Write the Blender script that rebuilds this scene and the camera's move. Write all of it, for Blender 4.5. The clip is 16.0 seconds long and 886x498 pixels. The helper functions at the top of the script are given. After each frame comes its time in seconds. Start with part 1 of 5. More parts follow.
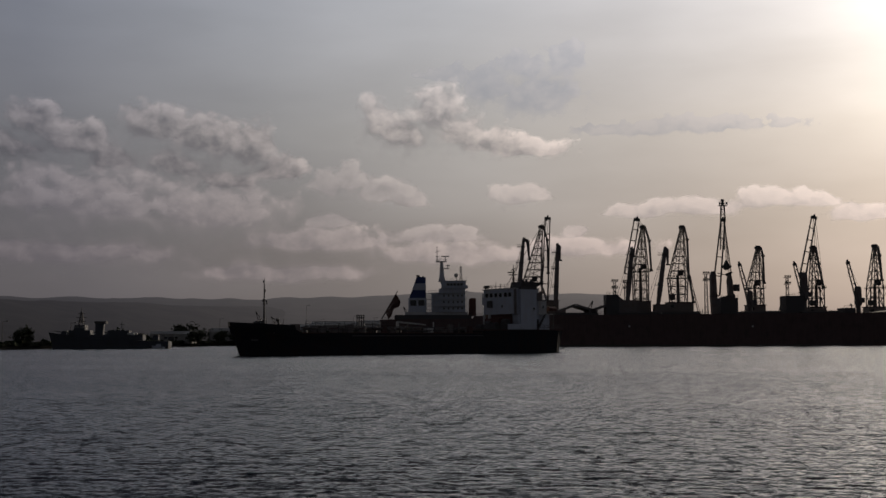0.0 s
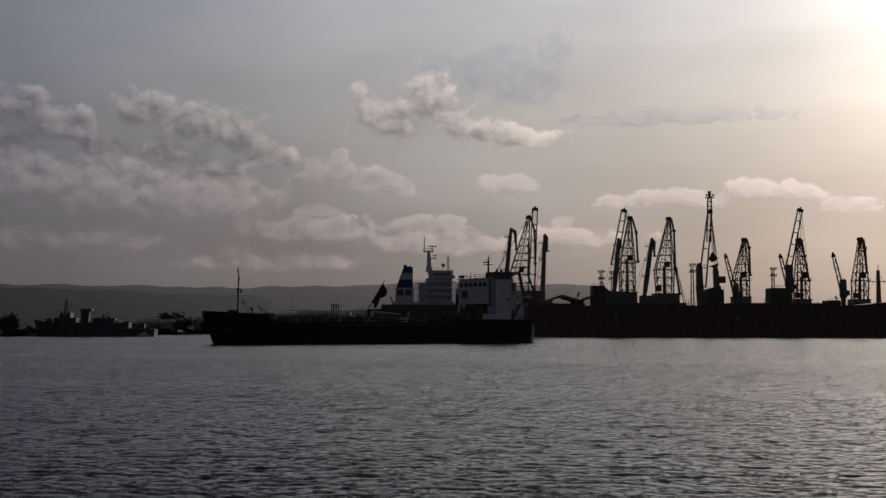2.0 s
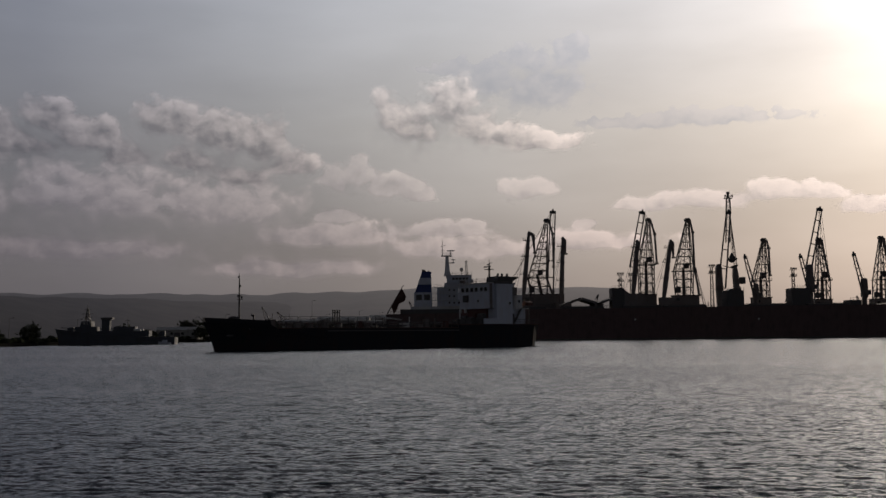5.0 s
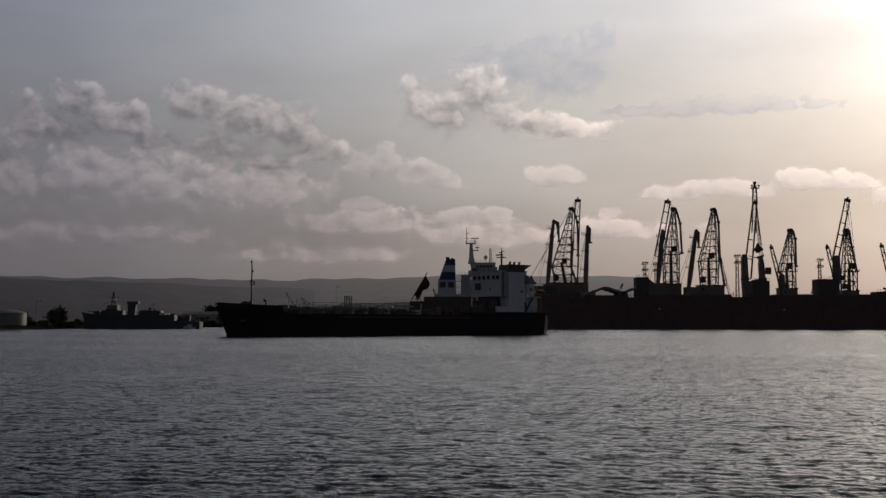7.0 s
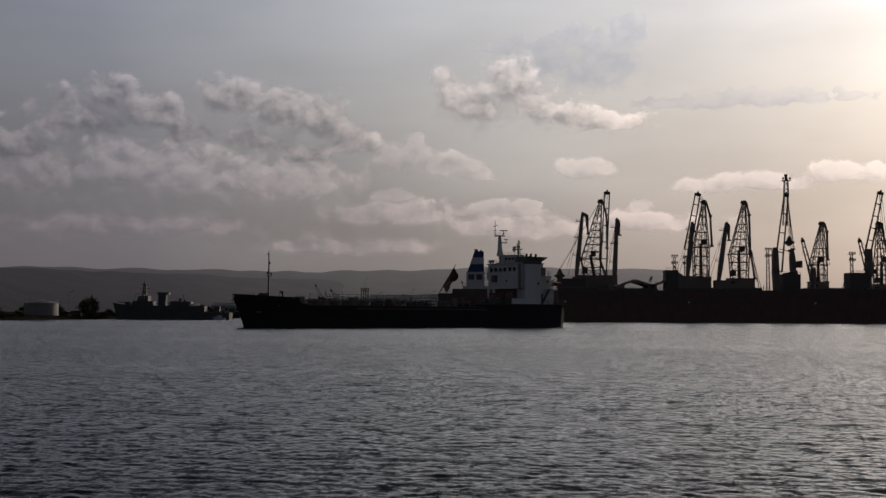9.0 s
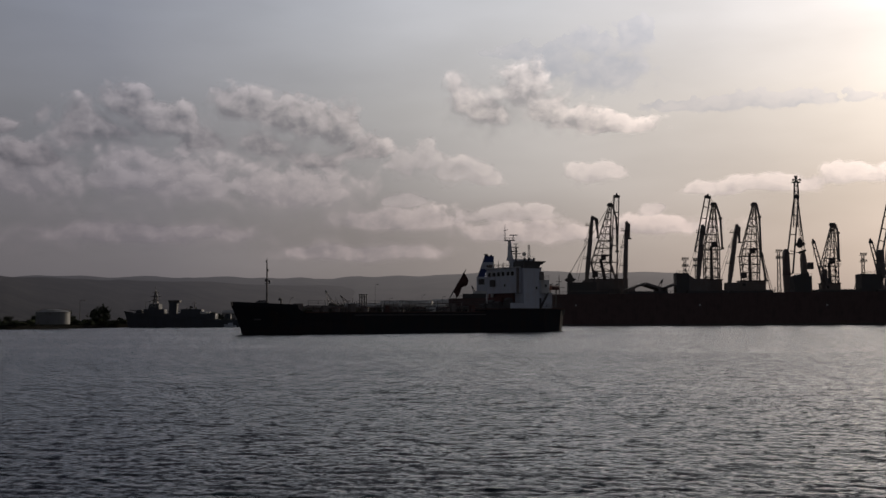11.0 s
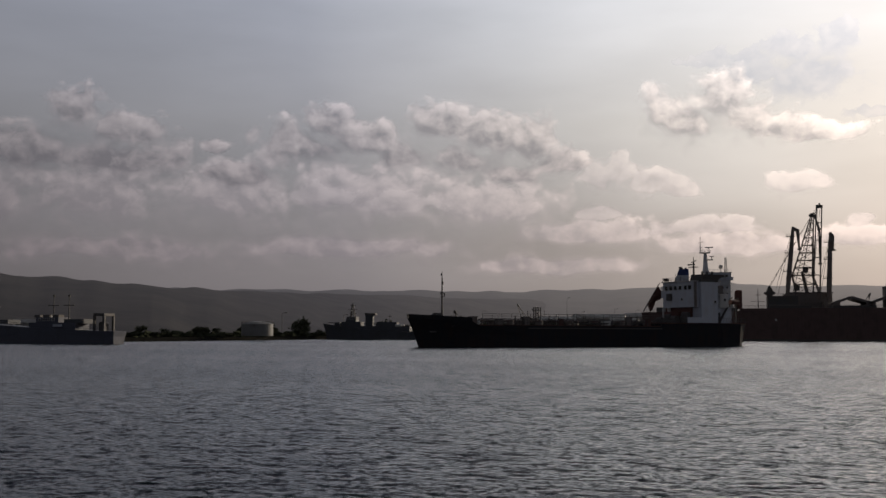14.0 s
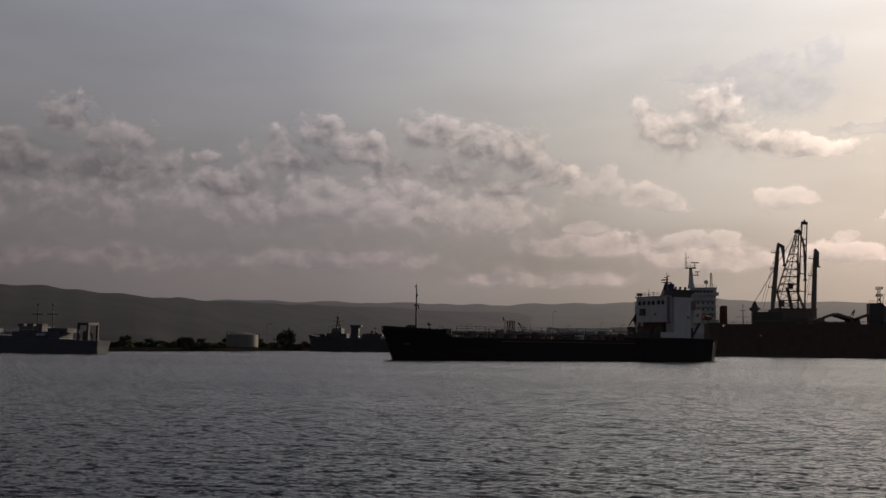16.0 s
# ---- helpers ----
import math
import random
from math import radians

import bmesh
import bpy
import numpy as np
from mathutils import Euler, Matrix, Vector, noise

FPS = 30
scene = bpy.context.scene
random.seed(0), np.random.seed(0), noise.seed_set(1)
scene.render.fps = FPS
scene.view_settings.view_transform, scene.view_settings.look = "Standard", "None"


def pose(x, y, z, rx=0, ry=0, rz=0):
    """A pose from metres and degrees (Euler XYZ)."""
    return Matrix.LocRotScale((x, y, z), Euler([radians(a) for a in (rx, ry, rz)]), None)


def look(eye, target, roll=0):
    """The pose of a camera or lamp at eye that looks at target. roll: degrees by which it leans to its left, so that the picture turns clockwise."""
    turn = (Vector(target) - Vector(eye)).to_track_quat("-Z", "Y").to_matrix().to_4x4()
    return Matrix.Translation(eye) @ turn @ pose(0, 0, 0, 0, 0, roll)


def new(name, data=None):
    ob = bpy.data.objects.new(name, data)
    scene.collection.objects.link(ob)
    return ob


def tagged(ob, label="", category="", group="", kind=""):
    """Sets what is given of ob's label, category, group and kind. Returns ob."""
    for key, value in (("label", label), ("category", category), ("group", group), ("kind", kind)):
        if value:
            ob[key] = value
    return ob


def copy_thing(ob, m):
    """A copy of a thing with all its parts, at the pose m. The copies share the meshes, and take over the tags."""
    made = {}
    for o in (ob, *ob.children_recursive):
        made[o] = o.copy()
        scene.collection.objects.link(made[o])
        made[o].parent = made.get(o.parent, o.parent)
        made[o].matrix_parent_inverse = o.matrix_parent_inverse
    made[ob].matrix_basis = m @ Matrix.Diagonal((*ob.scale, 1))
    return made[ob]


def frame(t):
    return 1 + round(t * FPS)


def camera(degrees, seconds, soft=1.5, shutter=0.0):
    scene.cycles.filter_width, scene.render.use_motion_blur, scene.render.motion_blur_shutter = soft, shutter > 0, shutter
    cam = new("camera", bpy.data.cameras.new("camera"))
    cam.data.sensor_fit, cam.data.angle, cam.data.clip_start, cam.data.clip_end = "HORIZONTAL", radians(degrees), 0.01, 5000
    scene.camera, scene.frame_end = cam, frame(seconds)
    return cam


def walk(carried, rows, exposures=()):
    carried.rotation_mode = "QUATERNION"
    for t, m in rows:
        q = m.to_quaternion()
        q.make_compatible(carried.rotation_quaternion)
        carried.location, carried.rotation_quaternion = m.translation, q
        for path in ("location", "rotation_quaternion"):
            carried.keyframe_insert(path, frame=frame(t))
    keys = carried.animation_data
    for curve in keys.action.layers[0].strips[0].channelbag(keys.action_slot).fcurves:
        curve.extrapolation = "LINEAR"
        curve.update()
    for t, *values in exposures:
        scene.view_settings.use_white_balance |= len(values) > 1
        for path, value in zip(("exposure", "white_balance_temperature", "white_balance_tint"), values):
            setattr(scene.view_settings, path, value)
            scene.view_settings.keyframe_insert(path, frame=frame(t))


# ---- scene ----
cam = camera(43.4, 16.0, soft=1.5)

# Hand-held on a low quay, 2.9 m above the water: it only turns. Seconds, tilt up, lean, turn to the left.
TURNS = (
    (0.0, 4.640, 0.230, 0.000),
    (0.5, 4.462, 0.243, -0.115),
    (1.0, 4.255, -0.008, -0.330),
    (1.5, 4.088, -0.258, -0.543),
    (2.0, 4.119, -0.134, -0.686),
    (2.5, 4.229, 0.045, -0.680),
    (3.0, 4.304, 0.284, -0.262),
    (3.5, 4.397, 0.435, 0.036),
    (6.0, 4.178, 0.492, 0.565),
    (6.5, 3.945, 0.231, 1.048),
    (7.0, 3.708, -0.072, 1.505),
    (7.5, 3.548, -0.354, 1.985),
    (8.0, 3.389, -0.607, 2.461),
    (8.5, 3.292, -0.517, 2.778),
    (11.0, 3.565, 0.211, 3.502),
    (11.5, 3.710, 0.231, 4.134),
    (12.0, 3.805, 0.240, 5.827),
    (12.5, 3.902, 0.102, 8.062),
    (13.0, 4.030, 0.102, 10.180),
    (13.5, 4.143, -0.032, 12.013),
    (14.0, 4.261, -0.143, 13.328),
    (14.5, 4.379, -0.353, 13.905),
    (15.0, 4.552, -0.692, 13.709),
    (15.5, 4.707, -0.736, 13.294),
    (16.0, 4.916, -0.677, 12.585),
)
STOPS = ((0, 0.02, 6500, 10), (2.5, 0.02, 6500, 10), (3.5, 0.1, 6500, 10), (7, 0.32, 6500, 10), (11, 0.40, 6480, 10), (12, 0.48, 6500, 10), (13.5, 0.82, 6550, 9),
         (14.5, 0.88, 6820, 10), (15.5, 0.74, 7050, 11), (16, 0.6, 7050, 11))
walk(cam, [(t, pose(0, 0, 2.9, 90 + tilt, lean, turn)) for t, tilt, lean, turn in TURNS], STOPS)

# ---- sky, sun ----
SUN_AZ, SUN_EL = 29.0, 15.0
SUN = Vector((math.sin(radians(SUN_AZ)) * math.cos(radians(SUN_EL)), math.cos(radians(SUN_AZ)) * math.cos(radians(SUN_EL)),
              math.sin(radians(SUN_EL))))


def nd(nt, kind, op=""):
    n = nt.nodes.new("ShaderNode" + kind)
    if op:
        n.operation = op
    return n


def put(nt, socket, value):
    if isinstance(value, (int, float, tuple, Vector)):
        socket.default_value = value
    else:
        nt.links.new(value, socket)


def mth(nt, op, a, b=0.0, c=None, clamp=False):
    n = nd(nt, "Math", op)
    n.use_clamp = clamp
    put(nt, n.inputs[0], a), put(nt, n.inputs[1], b)
    if c is not None:
        put(nt, n.inputs[2], c)
    return n.outputs[0]


def vmth(nt, op, a, b=(0, 0, 0), out=0):
    n = nd(nt, "VectorMath", op)
    put(nt, n.inputs[0], a), put(nt, n.inputs[1], b)
    return n.outputs[out]


def mix(nt, blend, fac, a, b):
    n = nd(nt, "MixRGB")
    n.blend_type = blend
    put(nt, n.inputs[0], fac), put(nt, n.inputs[1], a), put(nt, n.inputs[2], b)
    return n.outputs[0]


def span(nt, value, a, b, lo=0.0, hi=1.0, smooth=False):
    n = nd(nt, "MapRange")
    n.interpolation_type = "SMOOTHSTEP" if smooth else "LINEAR"
    put(nt, n.inputs[0], value)
    for i, v in enumerate((a, b, lo, hi)):
        put(nt, n.inputs[i + 1], v)
    return n.outputs[0]


def ramp(nt, value, stops):
    n = nd(nt, "ValToRGB")
    e = n.color_ramp.elements
    while len(e) < len(stops):
        e.new(0.5)
    for el, (at, col) in zip(e, stops):
        el.position, el.color = at, (*(col if isinstance(col, tuple) else (col,) * 3), 1)
    put(nt, n.inputs[0], value)
    return n.outputs[0]


def fbm(nt, vec, scale, detail=4.0, rough=0.55, out=0):
    n = nd(nt, "TexNoise")
    put(nt, n.inputs["Vector"], vec)
    n.inputs["Scale"].default_value, n.inputs["Detail"].default_value = scale, detail
    n.inputs["Roughness"].default_value = rough
    return n.outputs[out]


def veil(nt, way):
    """The thin bright haze of the evening sky: brightest round the sun, duller low down and away from it."""
    near = vmth(nt, "DOT_PRODUCT", way, tuple(SUN), out=1)
    glow = ramp(nt, span(nt, near, -0.3, 1.0), ((0.0, (0.11, 0.113, 0.13)), (0.385, (0.098, 0.102, 0.118)), (0.55, (0.126, 0.129, 0.148)), (0.746, (0.197, 0.203, 0.23)),
                (0.846, (0.305, 0.305, 0.315)), (0.915, (0.455, 0.445, 0.44)), (0.962, (0.60, 0.57, 0.55)), (0.988, (0.80, 0.75, 0.71)), (1.0, (0.96, 0.91, 0.85))))
    up = nd(nt, "SeparateXYZ")
    put(nt, up.inputs[0], way)
    low = ramp(nt, span(nt, up.outputs[2], 0.0, 0.8), ((0.0, (0.50, 0.45, 0.44)), (0.10, (0.61, 0.565, 0.557)), (0.23, (0.84, 0.82, 0.81)),
               (0.37, (1.04, 1.075, 1.15)), (0.47, (0.90, 0.93, 0.99)), (0.75, (0.48, 0.51, 0.56))))
    core = mth(nt, "MULTIPLY", mth(nt, "POWER", mth(nt, "MAXIMUM", near, 0.0), 140.0), 0.5)
    hot = mix(nt, "MULTIPLY", 1.0, (1.0, 0.92, 0.80, 1), core)
    # the clear sky deepens overhead and away from the sun
    deep = mth(nt, "MULTIPLY", span(nt, up.outputs[2], 0.27, 0.55, smooth=True), span(nt, near, 0.9, 0.5))
    glow = mix(nt, "MULTIPLY", deep, glow, (0.36, 0.36, 0.38, 1))
    return mix(nt, "ADD", 1.0, mix(nt, "MULTIPLY", 1.0, glow, low), hot)


world = bpy.data.worlds.new("evening_sky")
scene.world = world
world.use_nodes = True
wt = world.node_tree
wt.nodes.clear()
way = nd(wt, "TexCoord").outputs["Generated"]
sky = nd(wt, "TexSky")
sky.sky_type, sky.sun_disc = "NISHITA", False
sky.sun_elevation, sky.sun_rotation, sky.air_density, sky.dust_density = radians(SUN_EL), radians(SUN_AZ), 1.4, 3.0
clear = mix(wt, "MULTIPLY", 1.0, sky.outputs[0], (0.05, 0.05, 0.05, 1))
streaks = fbm(wt, vmth(wt, "MULTIPLY", way, (1, 1, 3.5)), 3.2, 5, 0.5)
haze = mix(wt, "MULTIPLY", 1.0, veil(wt, way), ramp(wt, streaks, ((0.3, 0.86), (0.7, 1.12))))
back = nd(wt, "Background")
put(wt, back.inputs[0], mix(wt, "MIX", 0.94, clear, haze))
back.inputs[1].default_value = 1.0
wt.links.new(back.outputs[0], nd(wt, "OutputWorld").inputs[0])

sun = new("sun", bpy.data.lights.new("sun", "SUN"))
sun.data.energy, sun.data.angle, sun.data.color = 1.3, radians(4.0), (1.0, 0.86, 0.70)
sun.matrix_world = look(SUN * 300, (0, 0, 0))

# ---- materials ----


def material(name):
    m = bpy.data.materials.new(name)
    m.use_nodes = True
    nt = m.node_tree
    return m, nt, nt.nodes["Principled BSDF"]


def painted(name, base, wear, rough=0.55, metal=0.0, scale=0.35, amount=0.5, bump=0.04, streak=True, gloss=0.25):
    """Weathered paint: broad stains, fine dirt, streaks that run down, fine relief."""
    m, nt, p = material(name)
    where = nd(nt, "TexCoord").outputs["Object"]
    broad = fbm(nt, where, scale, 5, 0.6)
    runs = fbm(nt, vmth(nt, "MULTIPLY", where, (1.6, 1.6, 0.12)), 1.0, 4, 0.6) if streak else fbm(nt, where, scale * 5, 4)
    fine = fbm(nt, where, 9.0, 3)
    worn = mth(nt, "MULTIPLY", span(nt, mth(nt, "ADD", mth(nt, "MULTIPLY", broad, 0.55), mth(nt, "MULTIPLY", runs, 0.45)), 0.47, 0.66), amount)
    tone = mix(nt, "MIX", worn, (*base, 1), (*wear, 1))
    put(nt, p.inputs["Base Color"], mix(nt, "MULTIPLY", 0.5, tone, ramp(nt, fine, ((0.25, 0.7), (0.75, 1.15)))))
    put(nt, p.inputs["Roughness"], span(nt, broad, 0.2, 0.8, rough - 0.12, rough + 0.15))
    p.inputs["Metallic"].default_value = metal
    p.inputs["Specular IOR Level"].default_value = gloss
    b = nd(nt, "Bump")
    b.inputs["Strength"].default_value, b.inputs["Distance"].default_value = 0.35, bump
    put(nt, b.inputs["Height"], mth(nt, "ADD", broad, mth(nt, "MULTIPLY", fine, 0.25)))
    nt.links.new(b.outputs[0], p.inputs["Normal"])
    return m


HULL_BLACK = painted("hull_black", (0.027, 0.027, 0.031), (0.05, 0.032, 0.026), 0.8, gloss=0.04)
HULL_RED = painted("hull_brown_red", (0.125, 0.082, 0.074), (0.075, 0.055, 0.05), amount=0.8, rough=0.7, gloss=0.15)
WHITE = painted("white_paint", (0.50, 0.52, 0.575), (0.38, 0.30, 0.24), 0.45, amount=0.35)
CREAM = painted("cream_paint", (0.55, 0.54, 0.52), (0.30, 0.24, 0.19), 0.5, amount=0.5)
BLUE = painted("funnel_blue", (0.03, 0.05, 0.16), (0.05, 0.05, 0.09), 0.45)
RED = painted("red_oxide", (0.10, 0.042, 0.034), (0.075, 0.045, 0.035), 0.6)
DECK = painted("deck_paint", (0.09, 0.045, 0.035), (0.06, 0.05, 0.045), 0.7, streak=False)
STEEL = painted("crane_steel", (0.17, 0.15, 0.14), (0.15, 0.10, 0.075), 0.6, amount=0.7)
STEEL_DARK = painted("dark_steel", (0.085, 0.08, 0.077), (0.10, 0.075, 0.06), 0.6)
GREY = painted("navy_grey", (0.066, 0.07, 0.08), (0.05, 0.047, 0.044), 0.55)
GREY_PALE = painted("pale_navy_grey", (0.078, 0.083, 0.11), (0.06, 0.058, 0.064), 0.5)
CONCRETE = painted("quay_concrete", (0.26, 0.25, 0.23), (0.12, 0.11, 0.10), 0.85, scale=0.2)
FLAG_RED = painted("flag_cloth", (0.085, 0.04, 0.032), (0.06, 0.03, 0.026), 0.85, streak=False, bump=0.01)
BARK = painted("bark", (0.09, 0.07, 0.05), (0.05, 0.04, 0.03), 0.9)
ROOF = painted("roof_sheet", (0.25, 0.24, 0.23), (0.16, 0.11, 0.08), 0.5)
WALL = painted("rendered_wall", (0.36, 0.34, 0.31), (0.2, 0.18, 0.16), 0.85)
TANK_WHITE = painted("tank_white", (0.19, 0.187, 0.18), (0.13, 0.12, 0.11), 0.5, amount=0.4)


def glass_dark():
    m, nt, p = material("window_glass")
    p.inputs["Base Color"].default_value = (0.012, 0.014, 0.017, 1)
    p.inputs["Roughness"].default_value = 0.08
    b = nd(nt, "Bump")
    b.inputs["Distance"].default_value = 0.01
    put(nt, b.inputs["Height"], fbm(nt, nd(nt, "TexCoord").outputs["Object"], 1.2, 2))
    nt.links.new(b.outputs[0], p.inputs["Normal"])
    return m


GLASS = glass_dark()


def ground_cover(name, a, b, scale):
    m, nt, p = material(name)
    where = nd(nt, "TexCoord").outputs["Object"]
    put(nt, p.inputs["Base Color"], mix(nt, "MIX", span(nt, fbm(nt, where, scale, 6, 0.65), 0.35, 0.65), (*a, 1), (*b, 1)))
    p.inputs["Roughness"].default_value = 0.95
    p.inputs["Specular IOR Level"].default_value = 0.0
    bu = nd(nt, "Bump")
    bu.inputs["Distance"].default_value = 0.5
    put(nt, bu.inputs["Height"], fbm(nt, where, scale * 8, 4))
    nt.links.new(bu.outputs[0], p.inputs["Normal"])
    return m


LEAF = ground_cover("foliage", (0.05, 0.06, 0.04), (0.09, 0.095, 0.06), 0.8)
SOIL = ground_cover("shore_soil", (0.022, 0.021, 0.019), (0.013, 0.013, 0.011), 0.05)


def hazed_hill(name, a, b, haze_glow, scale):
    """Woods and fields; kilometres of haze are painted as sky-coloured emission, stronger with distance."""
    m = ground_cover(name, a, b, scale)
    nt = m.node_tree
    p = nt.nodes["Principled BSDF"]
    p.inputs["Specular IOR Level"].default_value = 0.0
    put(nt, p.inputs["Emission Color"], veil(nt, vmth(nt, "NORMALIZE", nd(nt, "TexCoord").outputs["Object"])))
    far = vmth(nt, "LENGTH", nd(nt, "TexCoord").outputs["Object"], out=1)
    put(nt, p.inputs["Emission Strength"], span(nt, far, 1000, 4300, haze_glow[0], haze_glow[1]))
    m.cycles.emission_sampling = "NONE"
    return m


# the pair of numbers: painted haze emission at 1000 m and at 4300 m
RIDGE_FAR = hazed_hill("hazy_far_ridge", (0.026, 0.028, 0.026), (0.045, 0.044, 0.040), (0.22, 0.45), 0.004)
RIDGE_NEAR = hazed_hill("hazy_near_ridge", (0.018, 0.019, 0.018), (0.034, 0.033, 0.030), (0.17, 0.40), 0.008)


def sea():
    m, nt, p = material("harbour_water")
    p.inputs["Base Color"].default_value = (0.012, 0.018, 0.02, 1)
    p.inputs["Roughness"].default_value = 0.12
    p.inputs["IOR"].default_value = 1.333
    where = nd(nt, "TexCoord").outputs["Object"]
    turned = nd(nt, "Mapping")
    put(nt, turned.inputs[0], where)
    turned.inputs["Rotation"].default_value = (0, 0, radians(12))
    v = turned.outputs[0]
    # slopes of the small waves, at three sizes
    def slopes(stretch, scale, detail, strength):
        n = fbm(nt, vmth(nt, "MULTIPLY", v, (stretch, 1, 1)), scale, detail, 0.55, 1)
        return vmth(nt, "MULTIPLY", vmth(nt, "SUBTRACT", n, (0.5, 0.5, 0.5)), (strength * 0.9, strength, 0))
    # steep little faces that run towards the quay, short near it and in long broken lines further out
    def fronts(stretch, scale, detail, edge, strength):
        n = mth(nt, "SUBTRACT", fbm(nt, vmth(nt, "MULTIPLY", v, (stretch, 1, 1)), scale, detail, 0.55), edge)
        face = nd(nt, "CombineXYZ")
        put(nt, face.inputs[1], mth(nt, "MULTIPLY", mth(nt, "MAXIMUM", n, 0.0), -strength))
        return face.outputs[0]
    steep = vmth(nt, "ADD", fronts(0.7, 6.0, 3, 0.56, 3.2), fronts(0.6, 2.3, 3, 0.56, 2.6))
    steep = vmth(nt, "ADD", steep, fronts(0.5, 0.9, 4, 0.55, 0.7))
    fine = vmth(nt, "ADD", slopes(0.8, 10.0, 3, 0.55), steep)
    gust = span(nt, fbm(nt, vmth(nt, "MULTIPLY", v, (0.3, 1.0, 1)), 0.02, 3, 0.5), 0.35, 0.65, 0.8, 1.15)
    wrinkle = nd(nt, "VectorMath", "SCALE")
    put(nt, wrinkle.inputs[0], vmth(nt, "ADD", fine, (0.0, -0.11, 0.0))), put(nt, wrinkle.inputs[3], gust)
    relief = nd(nt, "NewGeometry").outputs["Normal"]
    facing = vmth(nt, "NORMALIZE", vmth(nt, "ADD", wrinkle.outputs[0], relief))
    nt.links.new(facing, p.inputs["Normal"])
    return m


WATER = sea()

# ---- building helpers ----


def part(name, bm, mat, parent=None, label="", smooth=False):
    me = bpy.data.meshes.new(name)
    bmesh.ops.recalc_face_normals(bm, faces=bm.faces)
    bm.to_mesh(me)
    bm.free()
    me.materials.append(mat)
    if smooth:
        me.shade_smooth()
    ob = new(name, me)
    if parent is not None:
        ob.parent = parent
    if label:
        tagged(ob, label)
    return ob


def thing(name, x, y, z, turn=0.0, label="", category="", group="", kind=""):
    ob = new(name)
    ob.matrix_basis = pose(x, y, z, 0, 0, turn)
    return tagged(ob, label, category, group, kind)


def box(bm, x0, x1, y0, y1, z0, z1, lean=0.0):
    """A block; lean shifts its top along x."""
    vs = [bm.verts.new((x + (lean if z == z1 else 0), y, z)) for z in (z0, z1) for y in (y0, y1) for x in (x0, x1)]
    for f in ((0, 1, 3, 2), (4, 5, 7, 6), (0, 1, 5, 4), (2, 3, 7, 6), (0, 2, 6, 4), (1, 3, 7, 5)):
        bm.faces.new([vs[i] for i in f])
    return bm


def bar(bm, p, q, w, w2=None, n=4):
    """A bar from p to q with n sides, w thick at p and w2 at q."""
    p, q = Vector(p), Vector(q)
    w2 = w if w2 is None else w2
    d = (q - p).normalized()
    side = d.cross(Vector((0, 0, 1)) if abs(d.z) < 0.95 else Vector((0, 1, 0))).normalized()
    up = side.cross(d)
    k = 0.5 / math.cos(math.pi / n)
    rings = []
    for c, s in ((p, w), (q, w2)):
        rings.append([bm.verts.new(c + (side * math.cos(a) + up * math.sin(a)) * s * k)
                      for a in [2 * math.pi * (i + 0.5) / n for i in range(n)]])
    for i in range(n):
        j = (i + 1) % n
        bm.faces.new((rings[0][i], rings[0][j], rings[1][j], rings[1][i]))
    bm.faces.new(rings[0][::-1]), bm.faces.new(rings[1])
    return bm


def loft(bm, rings, caps=True):
    made = [[bm.verts.new(v) for v in r] for r in rings]
    n = len(made[0])
    for a, b in zip(made, made[1:]):
        for i in range(n):
            j = (i + 1) % n
            bm.faces.new((a[i], a[j], b[j], b[i]))
    if caps:
        bm.faces.new(made[0][::-1]), bm.faces.new(made[-1])
    return bm


def B():
    return bmesh.new()


def lattice(bm, lo, hi, n, w, brace=True):
    """A four-chord lattice between two rectangles lo and hi: (x0, x1, y0, y1, z)."""
    def corner(k, i):
        f = k / n
        r = [a + (b - a) * f for a, b in zip(lo, hi)]
        return Vector((r[(0, 1, 1, 0)[i]], r[(2, 2, 3, 3)[i]], r[4]))
    for i in range(4):
        bar(bm, corner(0, i), corner(n, i), w * 1.5)
    for k in range(n + 1):
        for i in range(4):
            if k:
                bar(bm, corner(k, i), corner(k, (i + 1) % 4), w)
            if brace and k < n:
                bar(bm, corner(k, i), corner(k + 1, (i + 1) % 4), w * 0.8)
    return bm


def rail(bm, pts, h=1.0, step=1.6, w=0.05):
    """A ship's or quay's hand-rail along a line of points."""
    for p, q in zip(pts, pts[1:]):
        p, q = Vector(p), Vector(q)
        n = max(1, round((q - p).length / step))
        for k in range(n + 1):
            a = p.lerp(q, k / n)
            bar(bm, a, a + Vector((0, 0, h)), w)
        for f in (0.5, 1.0):
            bar(bm, p + Vector((0, 0, h * f)), q + Vector((0, 0, h * f)), w)
    return bm

# ---- the setting ----


